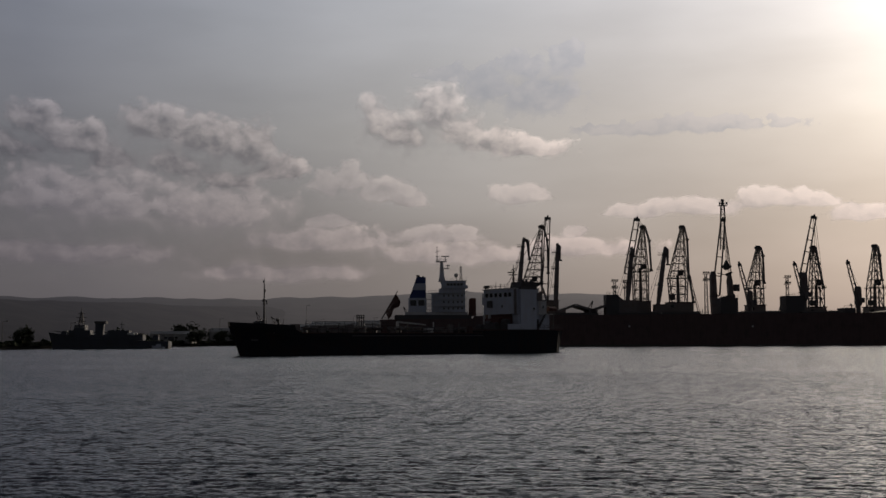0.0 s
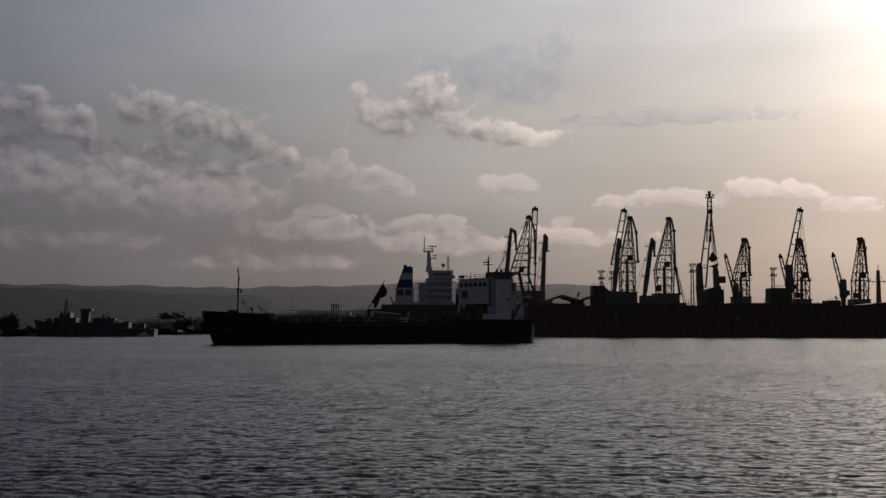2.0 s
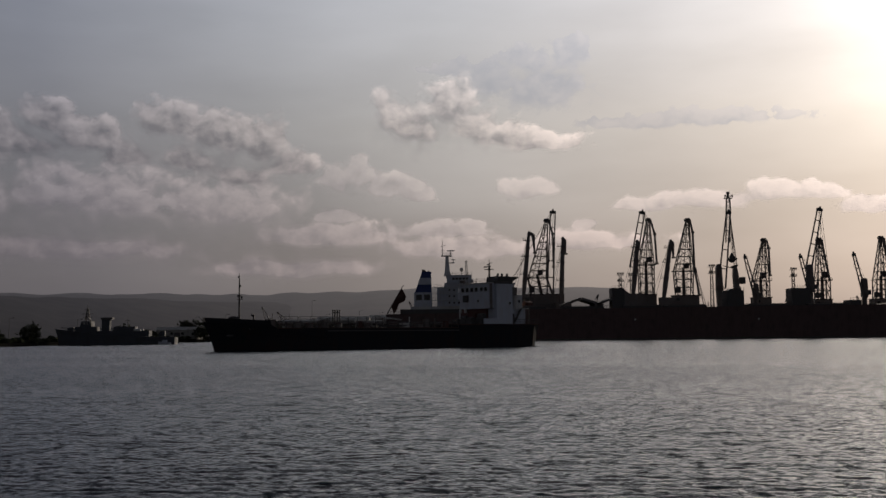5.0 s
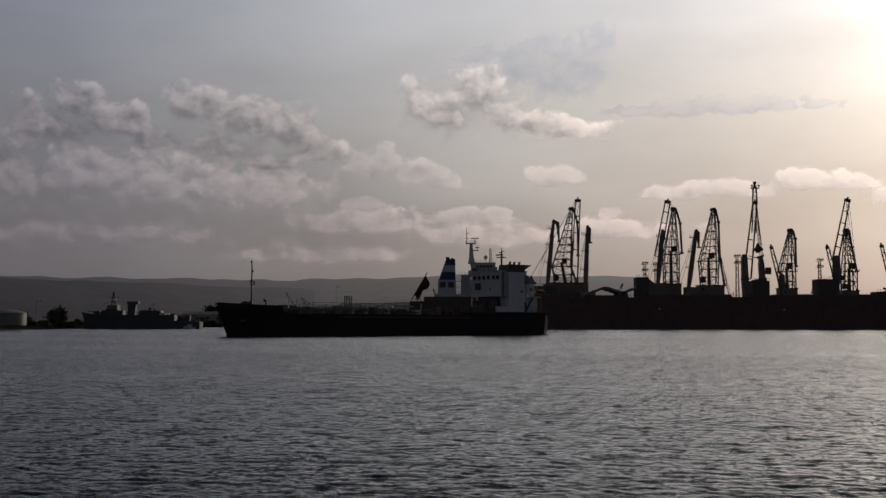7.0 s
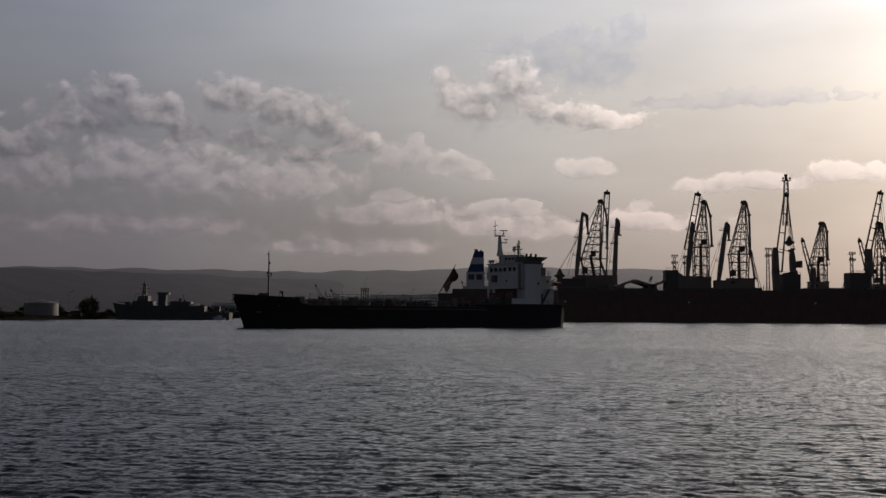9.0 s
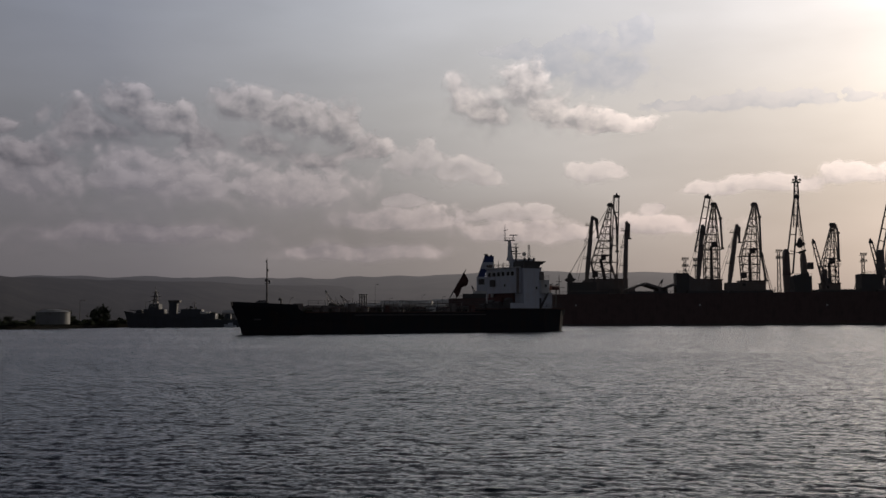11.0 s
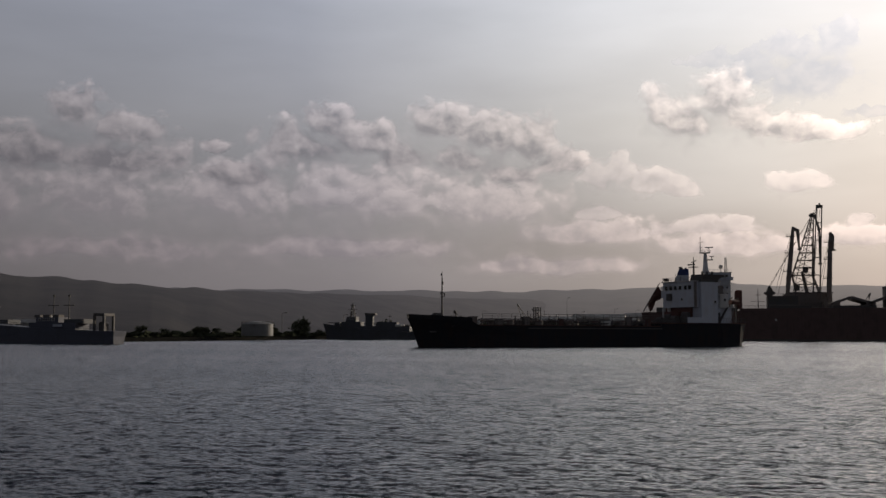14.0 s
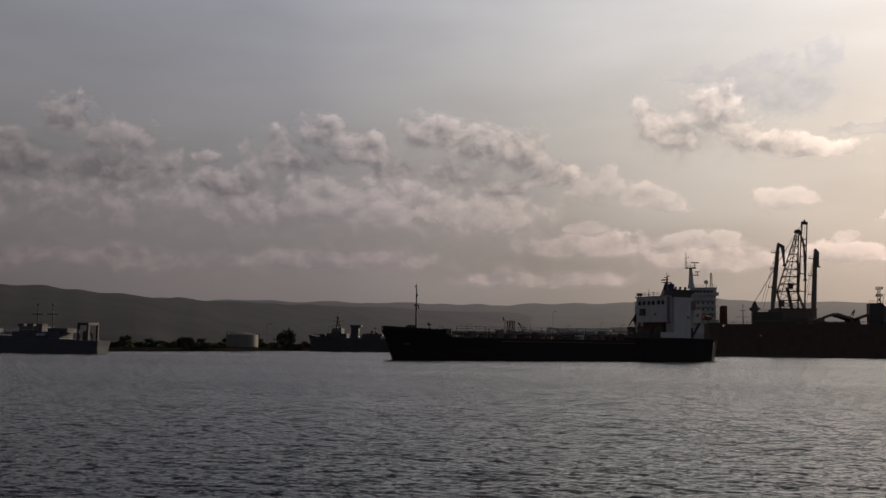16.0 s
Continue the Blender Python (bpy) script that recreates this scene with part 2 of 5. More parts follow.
def water():
    """One sheet to the horizon; near the quay it carries real wavelets, which flatten out with the way from the shore."""
    turns = np.radians(np.concatenate([np.arange(-180, -42, 6.0), np.arange(-42, 42, 0.16), np.arange(42, 180, 6.0)]))
    reach = [3.0, 6.0]
    while reach[-1] < 6200:
        r = reach[-1]
        reach.append(r + (0.075 if 9 < r < 24 else 0.6 if r <= 9 else 0.000125 * r * r if r < 130 else 0.09 * r))
    reach = np.array(reach)
    x, y = reach[:, None] * np.sin(turns)[None, :], reach[:, None] * np.cos(turns)[None, :]
    rng = np.random.default_rng(11)
    z = np.zeros_like(x)
    for k in range(70):
        long_ = 0.26 * (0.75 / 0.26) ** rng.random()
        head = radians(78) + rng.normal(0, 0.7)
        kx, ky = 2 * math.pi / long_ * math.cos(head), 2 * math.pi / long_ * math.sin(head)
        steep = 0.011 * (0.55 / max(long_, 0.55)) ** 0.5
        ph = kx * x + ky * y + rng.random() * 6.283
        c = np.sin(ph)
        z += steep * long_ / 6.283 * (c + 0.28 * np.cos(2 * ph + math.pi))
    gusts = 0.86 + 0.3 * np.sin(x * 0.061 + 1.3 * np.sin(y * 0.043)) * np.sin(y * 0.11 + 0.9 * np.sin(x * 0.037))
    fade = np.clip((150 - reach) / 100, 0, 1)[:, None]
    z = z * gusts * fade
    n, m = len(reach), len(turns)
    co = np.stack([x, y, z], -1).reshape(-1, 3)
    a = (np.arange(n - 1)[:, None] * m + np.arange(m)[None, :])
    b = (np.arange(n - 1)[:, None] * m + (np.arange(m)[None, :] + 1) % m)
    quads = np.stack([a, a + m, b + m, b], -1).reshape(-1, 4)
    me = bpy.data.meshes.new("water")
    me.from_pydata(co.tolist(), [], quads.tolist() + [list(range(m))[::-1]])
    me.materials.append(WATER)
    me.shade_smooth()
    return tagged(new("water", me), "grey rippled harbour water under an evening sky", "water", kind="structure")


SHORE = ((-900, 150), (-320, 205), (-190, 235), (-162, 262), (-150, 320), (-140, 400), (-128, 470), (-118, 545), (-60, 620), (-20, 470), (300, 470), (900, 470))


def land():
    """Low land behind the water's edge, out to the foot of the hills."""
    bm = B()
    low = [bm.verts.new((x, y, -1.0)) for x, y in SHORE]
    lip = [bm.verts.new((x * 1.004, y + 1.2, 1.1)) for x, y in SHORE]
    top = [bm.verts.new((x * 1.02, y + 9, 1.6)) for x, y in SHORE]
    far = [bm.verts.new((x * 4.8, 4850, 1.7)) for x, y in SHORE]
    for a, b in ((low, lip), (lip, top), (top, far)):
        for i in range(len(a) - 1):
            bm.faces.new((a[i], a[i + 1], b[i + 1], b[i]))
    return tagged(part("ground", bm, SOIL), "low dark shore with scrub behind the harbour", "shore", kind="structure")


def home_quay():
    """The quay on which the camera stands."""
    bm = box(B(), -60, 60, -60, 0.6, -2, 1.25)
    q = part("pavement", bm, CONCRETE)
    return tagged(q, "worn concrete quay beside the harbour water", "quay", kind="structure")


def port_quay():
    bm = box(B(), -14, 320, 446, 700, -2, 2.6)
    box(bm, -14, 320, 445.4, 446, 1.7, 2.85)
    return tagged(part("pavement", bm, CONCRETE), "concrete port quay behind the moored cargo ship", "quay", kind="structure")


def ridge(name, mat, near, deep, label, height, a0, a1, bumps, back=0):
    """A long hill: a skin that climbs from its foot to an uneven crest and falls behind it. height(angle) is in degrees.
    back: how far it draws away towards its eastern end."""
    bm = B()
    cols = []
    n = 700
    for i in range(n + 1):
        a = a0 + (a1 - a0) * i / n
        far = near + back * min(max((a + 28) / 20, 0), 1)
        top = far * math.tan(radians(height(a)))
        crest = far * bumps * (noise.noise(Vector((a * 2.3, near, 0))) * 0.6 + noise.noise(Vector((a * 6, near, 3))) * 0.3 + noise.noise(Vector((a * 40, near, 5))) * 0.35)
        col = []
        for k in range(9):
            f = k / 7
            r = far - deep * (1 - f)
            z = top * math.sin(min(f, 1) * math.pi / 2) ** 1.3 + crest * f ** 5 if k < 8 else -4
            z += (noise.noise(Vector((a * 0.7, f * 3, near))) * 0.06 * top if 0 < k < 7 else 0)
            col.append(bm.verts.new((math.sin(radians(a)) * r, math.cos(radians(a)) * r, max(z, 0.5) if k < 8 else -4)))
        cols.append(col)
    for p, q in zip(cols, cols[1:]):
        for k in range(8):
            bm.faces.new((p[k], q[k], q[k + 1], p[k + 1]))
    return tagged(part(name, bm, mat, smooth=True), label, "hill", kind="structure")


def far_height(a):
    h = 2.08 + 0.32 * math.exp(-((a - 0.5) / 4.2) ** 2) + 0.22 * math.exp(-((a - 6.9) / 1.6) ** 2)
    if a > 8.5:
        h *= max(0.12, 1 - (a - 8.5) / 2.2)
    return h


def near_height(a):
    """It falls slowly eastwards and draws back from the water."""
    if a < -26.5:
        return 2.8 + (-35.6 - a) * 0.072
    if a < -8:
        return 2.145 - (a + 26.5) * 0.026
    return max(0.05, 1.664 - (a + 8) * 0.2)


water_sheet = water()
land(), home_quay(), port_quay()
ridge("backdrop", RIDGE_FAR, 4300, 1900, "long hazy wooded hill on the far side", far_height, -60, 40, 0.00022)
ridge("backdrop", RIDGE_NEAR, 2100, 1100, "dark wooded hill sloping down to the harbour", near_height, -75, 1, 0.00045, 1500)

# ---- clouds: glowing sheets of far sky that drift ----


def cloud_sheet(name, blobs, far, soft, cover, swell, label, bright, dark, a0=-75, a1=60):
    m = bpy.data.materials.new(name)
    m.use_nodes = True
    m.cycles.emission_sampling = "NONE"
    nt = m.node_tree
    nt.nodes.clear()
    way = vmth(nt, "NORMALIZE", nd(nt, "TexCoord").outputs["Object"])
    sep = nd(nt, "SeparateXYZ")
    put(nt, sep.inputs[0], way)
    az = mth(nt, "MULTIPLY", mth(nt, "ARCTAN2", sep.outputs[0], sep.outputs[1]), 57.2958)
    el = mth(nt, "MULTIPLY", mth(nt, "ARCSINE", sep.outputs[2]), 57.2958)
    plane = nd(nt, "CombineXYZ")
    put(nt, plane.inputs[0], az), put(nt, plane.inputs[1], el)

    curl = vmth(nt, "SUBTRACT", fbm(nt, plane.outputs[0], 0.42, 3, 0.55, 1), (0.5, 0.5, 0.5))
    bent = vmth(nt, "ADD", plane.outputs[0], vmth(nt, "MULTIPLY", curl, (1.1, 0.8, 0)))

    def body(p):
        d = None
        for x, y, rx, ry in blobs:
            r = vmth(nt, "LENGTH", vmth(nt, "MULTIPLY", vmth(nt, "SUBTRACT", p, (x, y, 0)), (1 / rx, 1 / ry, 0)), out=1)
            one = mth(nt, "SUBTRACT", 1.0, r)
            d = one if d is None else mth(nt, "SMOOTH_MAX", d, one, 0.5)
        return d

    def billow(p):
        big = mth(nt, "SUBTRACT", fbm(nt, vmth(nt, "MULTIPLY", p, (1, 1.25, 1)), 0.85, 7, 0.56), 0.5)
        heads = nd(nt, "TexVoronoi")
        heads.feature = "SMOOTH_F1"
        put(nt, heads.inputs["Vector"], vmth(nt, "MULTIPLY", p, (1, 1.15, 0)))
        heads.inputs["Scale"].default_value, heads.inputs["Detail"].default_value = 0.95, 3.0
        heads.inputs["Roughness"].default_value, heads.inputs["Smoothness"].default_value = 0.5, 0.75
        round_ = mth(nt, "SUBTRACT", 0.42, heads.outputs["Distance"])
        return mth(nt, "ADD", mth(nt, "MULTIPLY", big, 1.7), mth(nt, "MULTIPLY", round_, 0.55))

    whole, puffs = body(bent), billow(bent)
    here = mth(nt, "ADD", mth(nt, "ADD", whole, swell), puffs)
    rim = mth(nt, "SUBTRACT", whole, body(vmth(nt, "ADD", bent, (0.25, 0.75, 0))))
    knobs = mth(nt, "SUBTRACT", puffs, billow(vmth(nt, "ADD", bent, (0.25, 0.5, 0))))
    lit = span(nt, mth(nt, "ADD", mth(nt, "MULTIPLY", rim, 0.55), mth(nt, "MULTIPLY", knobs, 1.1)), -0.35, 0.8)
    thick = span(nt, here, 0.35, 1.2)
    tone = mth(nt, "SUBTRACT", lit, mth(nt, "MULTIPLY", thick, 0.34), clamp=True)
    shade = mix(nt, "MIX", tone, (*dark, 1), (*bright, 1))
    # sharp heads, ragged soft undersides
    edge = span(nt, rim, -0.55, 0.4, soft * 4.5, soft * 0.75)
    light = nd(nt, "Emission")
    put(nt, light.inputs[0], mix(nt, "MULTIPLY", 1.0, veil(nt, way), shade))
    gap = nd(nt, "BsdfTransparent")
    both = nd(nt, "MixShader")
    put(nt, both.inputs[0], mth(nt, "MULTIPLY", span(nt, here, -0.02, edge, smooth=True), cover))
    nt.links.new(gap.outputs[0], both.inputs[1]), nt.links.new(light.outputs[0], both.inputs[2])
    nt.links.new(both.outputs[0], nd(nt, "OutputMaterial").inputs[0])
    bm = B()
    grid = []
    for i in range(55):
        a = radians(a0 + (a1 - a0) * i / 54)
        grid.append([bm.verts.new((math.sin(a) * math.cos(e) * far, math.cos(a) * math.cos(e) * far, math.sin(e) * far))
                     for e in [radians(0.6 + 31 * k / 14) for k in range(15)]])
    for p, q in zip(grid, grid[1:]):
        for k in range(14):
            bm.faces.new((p[k], q[k], q[k + 1], p[k + 1]))
    ob = part(name, bm, m, smooth=True)
    return tagged(ob, label, "clouds", kind="structure")


# azimuth, height, half-width, half-height in degrees
UPPER = ((-20.4, 10.5, 1.4, 1.1), (-18.5, 9.7, 1.9, 1.1), (-21.4, 9.3, 3.0, 1.3), (-16.8, 9.0, 2.4, 0.9),
         (-14.9, 10.5, 1.6, 1.2), (-12.3, 10.0, 2.2, 1.3), (-10.2, 9.7, 1.5, 1.4), (-8.7, 8.6, 1.4, 0.9), (-13.4, 8.9, 3.0, 1.2), (-11.0, 8.2, 2.6, 0.8),
         (-3.4, 11.1, 1.0, 1.4), (-0.3, 11.3, 1.6, 1.6), (-1.8, 10.4, 2.2, 1.1), (0.6, 10.5, 1.9, 1.0), (1.9, 10.1, 1.9, 0.85), (4.2, 9.85, 2.4, 0.55),
         (-33.0, 10.7, 1.4, 1.3), (-30.8, 9.8, 2.3, 1.0), (-31.0, 8.5, 4.2, 1.4), (-36.0, 8.5, 3.2, 1.5), (-26.1, 9.3, 0.7, 0.4), (-25.0, 7.9, 2.6, 0.8))
LOWER = ((-4.7, 8.3, 1.1, 1.0), (-6.0, 7.9, 1.2, 0.8), (-3.2, 7.6, 1.7, 0.8), (-1.9, 7.3, 1.2, 0.5),
         (3.9, 7.4, 1.5, 0.6), (3.4, 7.7, 0.7, 0.45), (4.7, 7.6, 0.7, 0.4),
         (10.3, 6.5, 2.0, 0.5), (13.4, 6.6, 2.2, 0.55), (16.5, 6.9, 1.8, 0.6), (18.5, 6.8, 1.6, 0.5), (20.6, 6.1, 2.0, 0.45),
         (-5.9, 6.2, 1.3, 0.5), (-0.6, 5.3, 2.6, 0.5), (1.0, 5.6, 0.9, 0.4), (6.9, 5.4, 0.9, 0.35), (-16.0, 6.6, 2.2, 0.7), (-20.0, 6.9, 2.0, 0.7))
BANK = ((-18.0, 6.6, 5.0, 1.9), (-12.0, 6.3, 4.4, 1.7), (-25.0, 6.6, 5.0, 2.2), (-31.5, 6.4, 4.8, 2.4), (-37.0, 6.0, 4.0, 2.2), (-7.0, 5.0, 4.6, 0.9), (-19.0, 4.2, 8.0, 1.1), (-31.0, 4.0, 8.0, 1.2),
        (0.5, 4.3, 5.0, 0.8), (7.0, 4.6, 3.6, 0.6), (-8.0, 3.4, 6.0, 0.7))
HIGH = ((0.3, 13.6, 1.7, 0.5), (2.2, 12.9, 2.0, 1.2), (4.2, 13.9, 1.5, 1.0), (6.5, 14.3, 1.4, 1.1), (4.8, 12.5, 3.0, 1.4), (12.5, 10.7, 6.5, 0.55))
clouds_high = cloud_sheet("backdrop", HIGH, 4820, 0.22, 0.8, 0.2, "thin blue-grey high cloud before the sun", (1.02, 1.0, 1.0), (0.76, 0.79, 0.85))
clouds_bank = cloud_sheet("backdrop", BANK, 4780, 0.6, 0.85, 0.45, "soft low bank of pinkish grey clouds", (2.0, 1.82, 1.71), (1.14, 1.08, 1.06))
clouds_low = cloud_sheet("backdrop", LOWER, 4740, 0.42, 0.8, 0.36, "low bank of grey evening clouds with pale edges", (1.70, 1.58, 1.50), (1.0, 0.96, 0.95))
clouds_up = cloud_sheet("backdrop", UPPER, 4660, 0.58, 0.9, 0.52, "grey heaped clouds with sunlit edges", (1.86, 1.70, 1.60), (0.71, 0.69, 0.695))

# ---- the tanker under way: x to the bow, y to port, z up from the waterline ----


def hull_rings(stations, keel):
    """Cross-sections (x, half width at deck, half width at water, deck height, bow flare shift)."""
    rings = []
    for x, wd, ww, zd, shift in stations:
        rings.append([(x, -ww * 0.85, keel), (x, ww * 0.85, keel), (x, ww, -0.4), (x + shift * 0.5, (ww + wd) / 2, zd * 0.55),
                      (x + shift, wd, zd), (x + shift, -wd, zd), (x + shift * 0.5, -(ww + wd) / 2, zd * 0.55), (x, -ww, -0.4)])
    return rings


def window_row(parent, pts, size, out, mat=GLASS):
    """Framed windows let into a wall: centres, (width, height), the wall's outward axis ('x' or 'y', sign)."""
    axis, sign = out
    for px, py, pz in pts:
        w, h = size
        fr, pane = B(), B()
        if axis == "x":
            for a, b, c, d in ((-w / 2 - 0.07, -w / 2, -h / 2, h / 2), (w / 2, w / 2 + 0.07, -h / 2, h / 2), (-w / 2 - 0.07, w / 2 + 0.07, h / 2, h / 2 + 0.07), (-w / 2 - 0.07, w / 2 + 0.07, -h / 2 - 0.07, -h / 2)):
                box(fr, px, px + sign * 0.09, py + a, py + b, pz + c, pz + d)
            box(pane, px, px + sign * 0.03, py - w / 2, py + w / 2, pz - h / 2, pz + h / 2)
        else:
            for a, b, c, d in ((-w / 2 - 0.07, -w / 2, -h / 2, h / 2), (w / 2, w / 2 + 0.07, -h / 2, h / 2), (-w / 2 - 0.07, w / 2 + 0.07, h / 2, h / 2 + 0.07), (-w / 2 - 0.07, w / 2 + 0.07, -h / 2 - 0.07, -h / 2)):
                box(fr, px + a, px + b, py, py + sign * 0.09, pz + c, pz + d)
            box(pane, px - w / 2, px + w / 2, py, py + sign * 0.03, pz - h / 2, pz + h / 2)
        f = part("window", fr, CREAM, parent)
        part("pane", pane, mat, f)


def tanker():
    t = thing("tanker", -6.5, 230, 0, 215.5, "small black-hulled tanker with a white wheelhouse under way", "ship")
    st = ((-37.1, 4.2, 3.4, 4.8, -0.6), (-35.2, 5.4, 5.0, 4.8, -0.2), (-30.0, 6.0, 5.9, 4.8, 0), (-14.2, 6.2, 6.2, 4.7, 0), (-14.0, 6.2, 6.2, 4.1, 0),
          (0.0, 6.2, 6.2, 4.1, 0), (18.0, 6.2, 6.1, 4.15, 0), (28.6, 5.6, 4.7, 4.3, 0.1), (29.6, 5.5, 4.5, 4.9, 0.1), (33.0, 4.4, 2.8, 5.1, 0.5), (37.0, 2.4, 1.0, 5.35, 1.4), (38.3, 0.5, 0.15, 5.5, 2.3))
    part("hull", loft(B(), hull_rings(st, -3.0)), HULL_BLACK, t)
    for side in (1, -1):
        bm = B()
        for a, b in (((29.7, 5.5, 4.9), (33.5, 4.4, 5.1)), ((33.5, 4.4, 5.1), (38.4, 2.4, 5.35)), ((38.4, 2.4, 5.35), (40.6, 0.45, 5.5))):
            lo = [Vector((p[0], p[1] * side, p[2])) for p in (a, b)]
            ins = Vector((0, -0.12 * side, 0))
            loft(bm, [[v, v + ins, v + ins + Vector((0.1, 0, 0.75)), v + Vector((0.1, 0.03 * side, 0.75))] for v in lo])
        part("bulwark", bm, HULL_BLACK, t)
    part("band", box(B(), -13.9, 17.9, 6.205, 6.24, 3.55, 3.75), STEEL_DARK, t, "rubbing strake")
    # the name on both bows, a row of small pale bars
    for side in (1, -1):
        for k in range(6):
            x = 31.2 + k * 0.42
            y = (5.2 - (x - 29.6) * 0.34) * side
            part("name_bar", bar(B(), (x, y, 4.05), (x, y * 1.005, 4.4), 0.24), CREAM, t)
    # foremast
    m = part("foremast", bar(B(), (33.5, 0, 4.9), (33.5, 0, 13.5), 0.38, 0.2, 8), STEEL_DARK, t, "slim foremast with lamps")
    part("topmast", bar(B(), (33.5, 0, 13.5), (33.5, 0, 14.6), 0.12, 0.06, 6), STEEL_DARK, m)
    part("crosstree", bar(bar(B(), (33.5, -0.9, 9.7), (33.5, 1.3, 9.7), 0.12), (33.5, 1.2, 9.7), (33.5, 0.2, 10.6), 0.08), STEEL_DARK, m)
    for z, s in ((9.9, 1.1), (12.0, 0.35), (13.7, -0.25), (10.1, -0.5)):
        part("lamp", bar(B(), (33.5, s, z), (33.5, s, z + 0.45), 0.3, 0.24, 8), STEEL_DARK, m)
    part("windlass", box(bar(B(), (34.6, -1.6, 6.0), (34.6, 1.6, 6.0), 0.9, 0.9, 10), 34.1, 35.1, -0.4, 0.4, 5.1, 6.5), STEEL_DARK, t)
    for x, y in ((30.5, 3.2), (30.5, -3.2), (36.4, 1.2), (31.0, 0)):
        part("bollard", bar(bar(B(), (x, y, 4.9), (x, y, 5.8), 0.4, 0.46, 8), (x + 0.8, y, 4.9), (x + 0.8, y, 5.8), 0.4, 0.46, 8), STEEL_DARK, t)
    part("vent", bar(bar(B(), (31.5, 2, 4.9), (31.5, 2, 6.6), 0.3, 0.3, 8), (31.5, 2, 6.6), (31.9, 2, 6.8), 0.5, 0.55, 8), STEEL_DARK, t)
    # deck gear
    part("deck", box(B(), -13.9, 28.4, -5.9, 5.9, 4.1, 4.28), DECK, t)
    part("railing", rail(B(), [(-13.9, 5.95, 4.2), (18, 5.9, 4.25), (28.4, 5.3, 4.35)], 1.0, 1.8, 0.07), STEEL_DARK, t)
    part("railing", rail(B(), [(-13.9, -5.95, 4.2), (18, -5.9, 4.25), (28.4, -5.3, 4.35)], 1.0, 1.8, 0.07), STEEL_DARK, t)
    for y, r, z in ((0.9, 0.34, 5.1), (0.3, 0.26, 5.2), (-0.4, 0.34, 5.1), (-1.0, 0.22, 5.3)):
        part("cargo_pipe", bar(B(), (-17, y, z), (25, y, z), r, r, 8), STEEL, t)
    bm = B()
    for k in range(15):
        x = -16.4 + k * 2.9
        bar(bm, (x, 1.4, 4.2), (x, 1.4, 5.4), 0.16), bar(bm, (x, -1.4, 4.2), (x, -1.4, 5.4), 0.16), bar(bm, (x, -1.4, 4.9), (x, 1.4, 4.9), 0.16)
    part("pipe_support", bm, STEEL_DARK, t)
    part("catwalk", rail(box(B(), -17, 26, 1.6, 2.5, 5.45, 5.55), [(-17, 2.5, 5.55), (26, 2.5, 5.55)], 0.9, 2.2, 0.06), STEEL_DARK, t)
    for k, x in enumerate((-12, -5.5, 1, 7.5, 14, 20.5)):
        for s in (1, -1):
            h = part("tank_hatch", bar(B(), (x, 3.6 * s, 4.2), (x, 3.6 * s, 5.0), 1.5, 1.5, 12), STEEL, t)
            part("lid", bar(B(), (x, 3.6 * s, 5.0), (x, 3.6 * s, 5.14), 1.7, 1.6, 12), DECK, h)
        part("vent_pipe", bar(B(), (x + 2, 2.9, 4.2), (x + 2, 2.9, 6.2 + 0.3 * (k % 2)), 0.2, 0.2, 6), CREAM if k % 2 else STEEL, t)
    # hose frame amidships
    f = part("hose_frame", box(B(), 11.6, 12.9, -0.5, 0.5, 7.2, 7.35), STEEL_DARK, t, "hose-handling frame with six posts")
    for x in (11.7, 12.25, 12.8):
        for s in (1, -1):
            part("post", bar(B(), (x, 0.4 * s, 4.2), (x, 0.4 * s, 7.7), 0.2, 0.2, 8), STEEL_DARK, f)
            part("cap", bar(B(), (x, 0.4 * s, 7.7), (x, 0.4 * s, 7.85), 0.36, 0.36, 8), STEEL_DARK, f)
    for k, x in enumerate((5.4, 6.9, 8.4, 9.9)):
        part("manifold", bar(bar(B(), (x, -4.5, 5.1), (x, 4.5, 5.1), 0.36, 0.36, 8), (x, 4.5, 5.1), (x, 4.7, 5.1), 0.62, 0.62, 10), STEEL, t)
    c = part("hose_crane", bar(B(), (3.4, 0, 4.2), (3.4, 0, 6.6), 0.7, 0.6, 10), CREAM, t)
    part("boom", bar(B(), (3.4, 0, 6.5), (-3.0, 1.0, 5.9), 0.4, 0.25), CREAM, c)
    for x, y, w, h, m in ((16.4, 2.6, 1.2, 1.5, STEEL), (9.6, 4.6, 0.8, 1.2, RED), (-1.2, 4.4, 1.4, 1.0, CREAM), (-7.6, 3.0, 1.0, 1.7, STEEL), (-11.5, 4.7, 0.9, 1.3, RED), (22.6, 2.8, 1.1, 1.1, STEEL), (25.8, -2.0, 1.4, 1.6, STEEL)):
        bx = part("deck_box", box(B(), x - w / 2, x + w / 2, y - w / 2, y + w / 2, 4.28, 4.28 + h), m, t, "small deck locker")
        part("lid", box(B(), x - w / 2 - 0.06, x + w / 2 + 0.06, y - w / 2 - 0.06, y + w / 2 + 0.06, 4.28 + h, 4.36 + h), STEEL_DARK, bx)
    for x in (18.4, 10.6, 2.4, -4.2, -9.4):
        vw = part("valve", bar(B(), (x, 1.9, 4.3), (x, 1.9, 6.0), 0.16, 0.16, 6), STEEL_DARK, t)
        part("hand_wheel", bar(B(), (x, 1.9, 6.0), (x, 1.9, 6.08), 0.8, 0.8, 12), RED, vw)
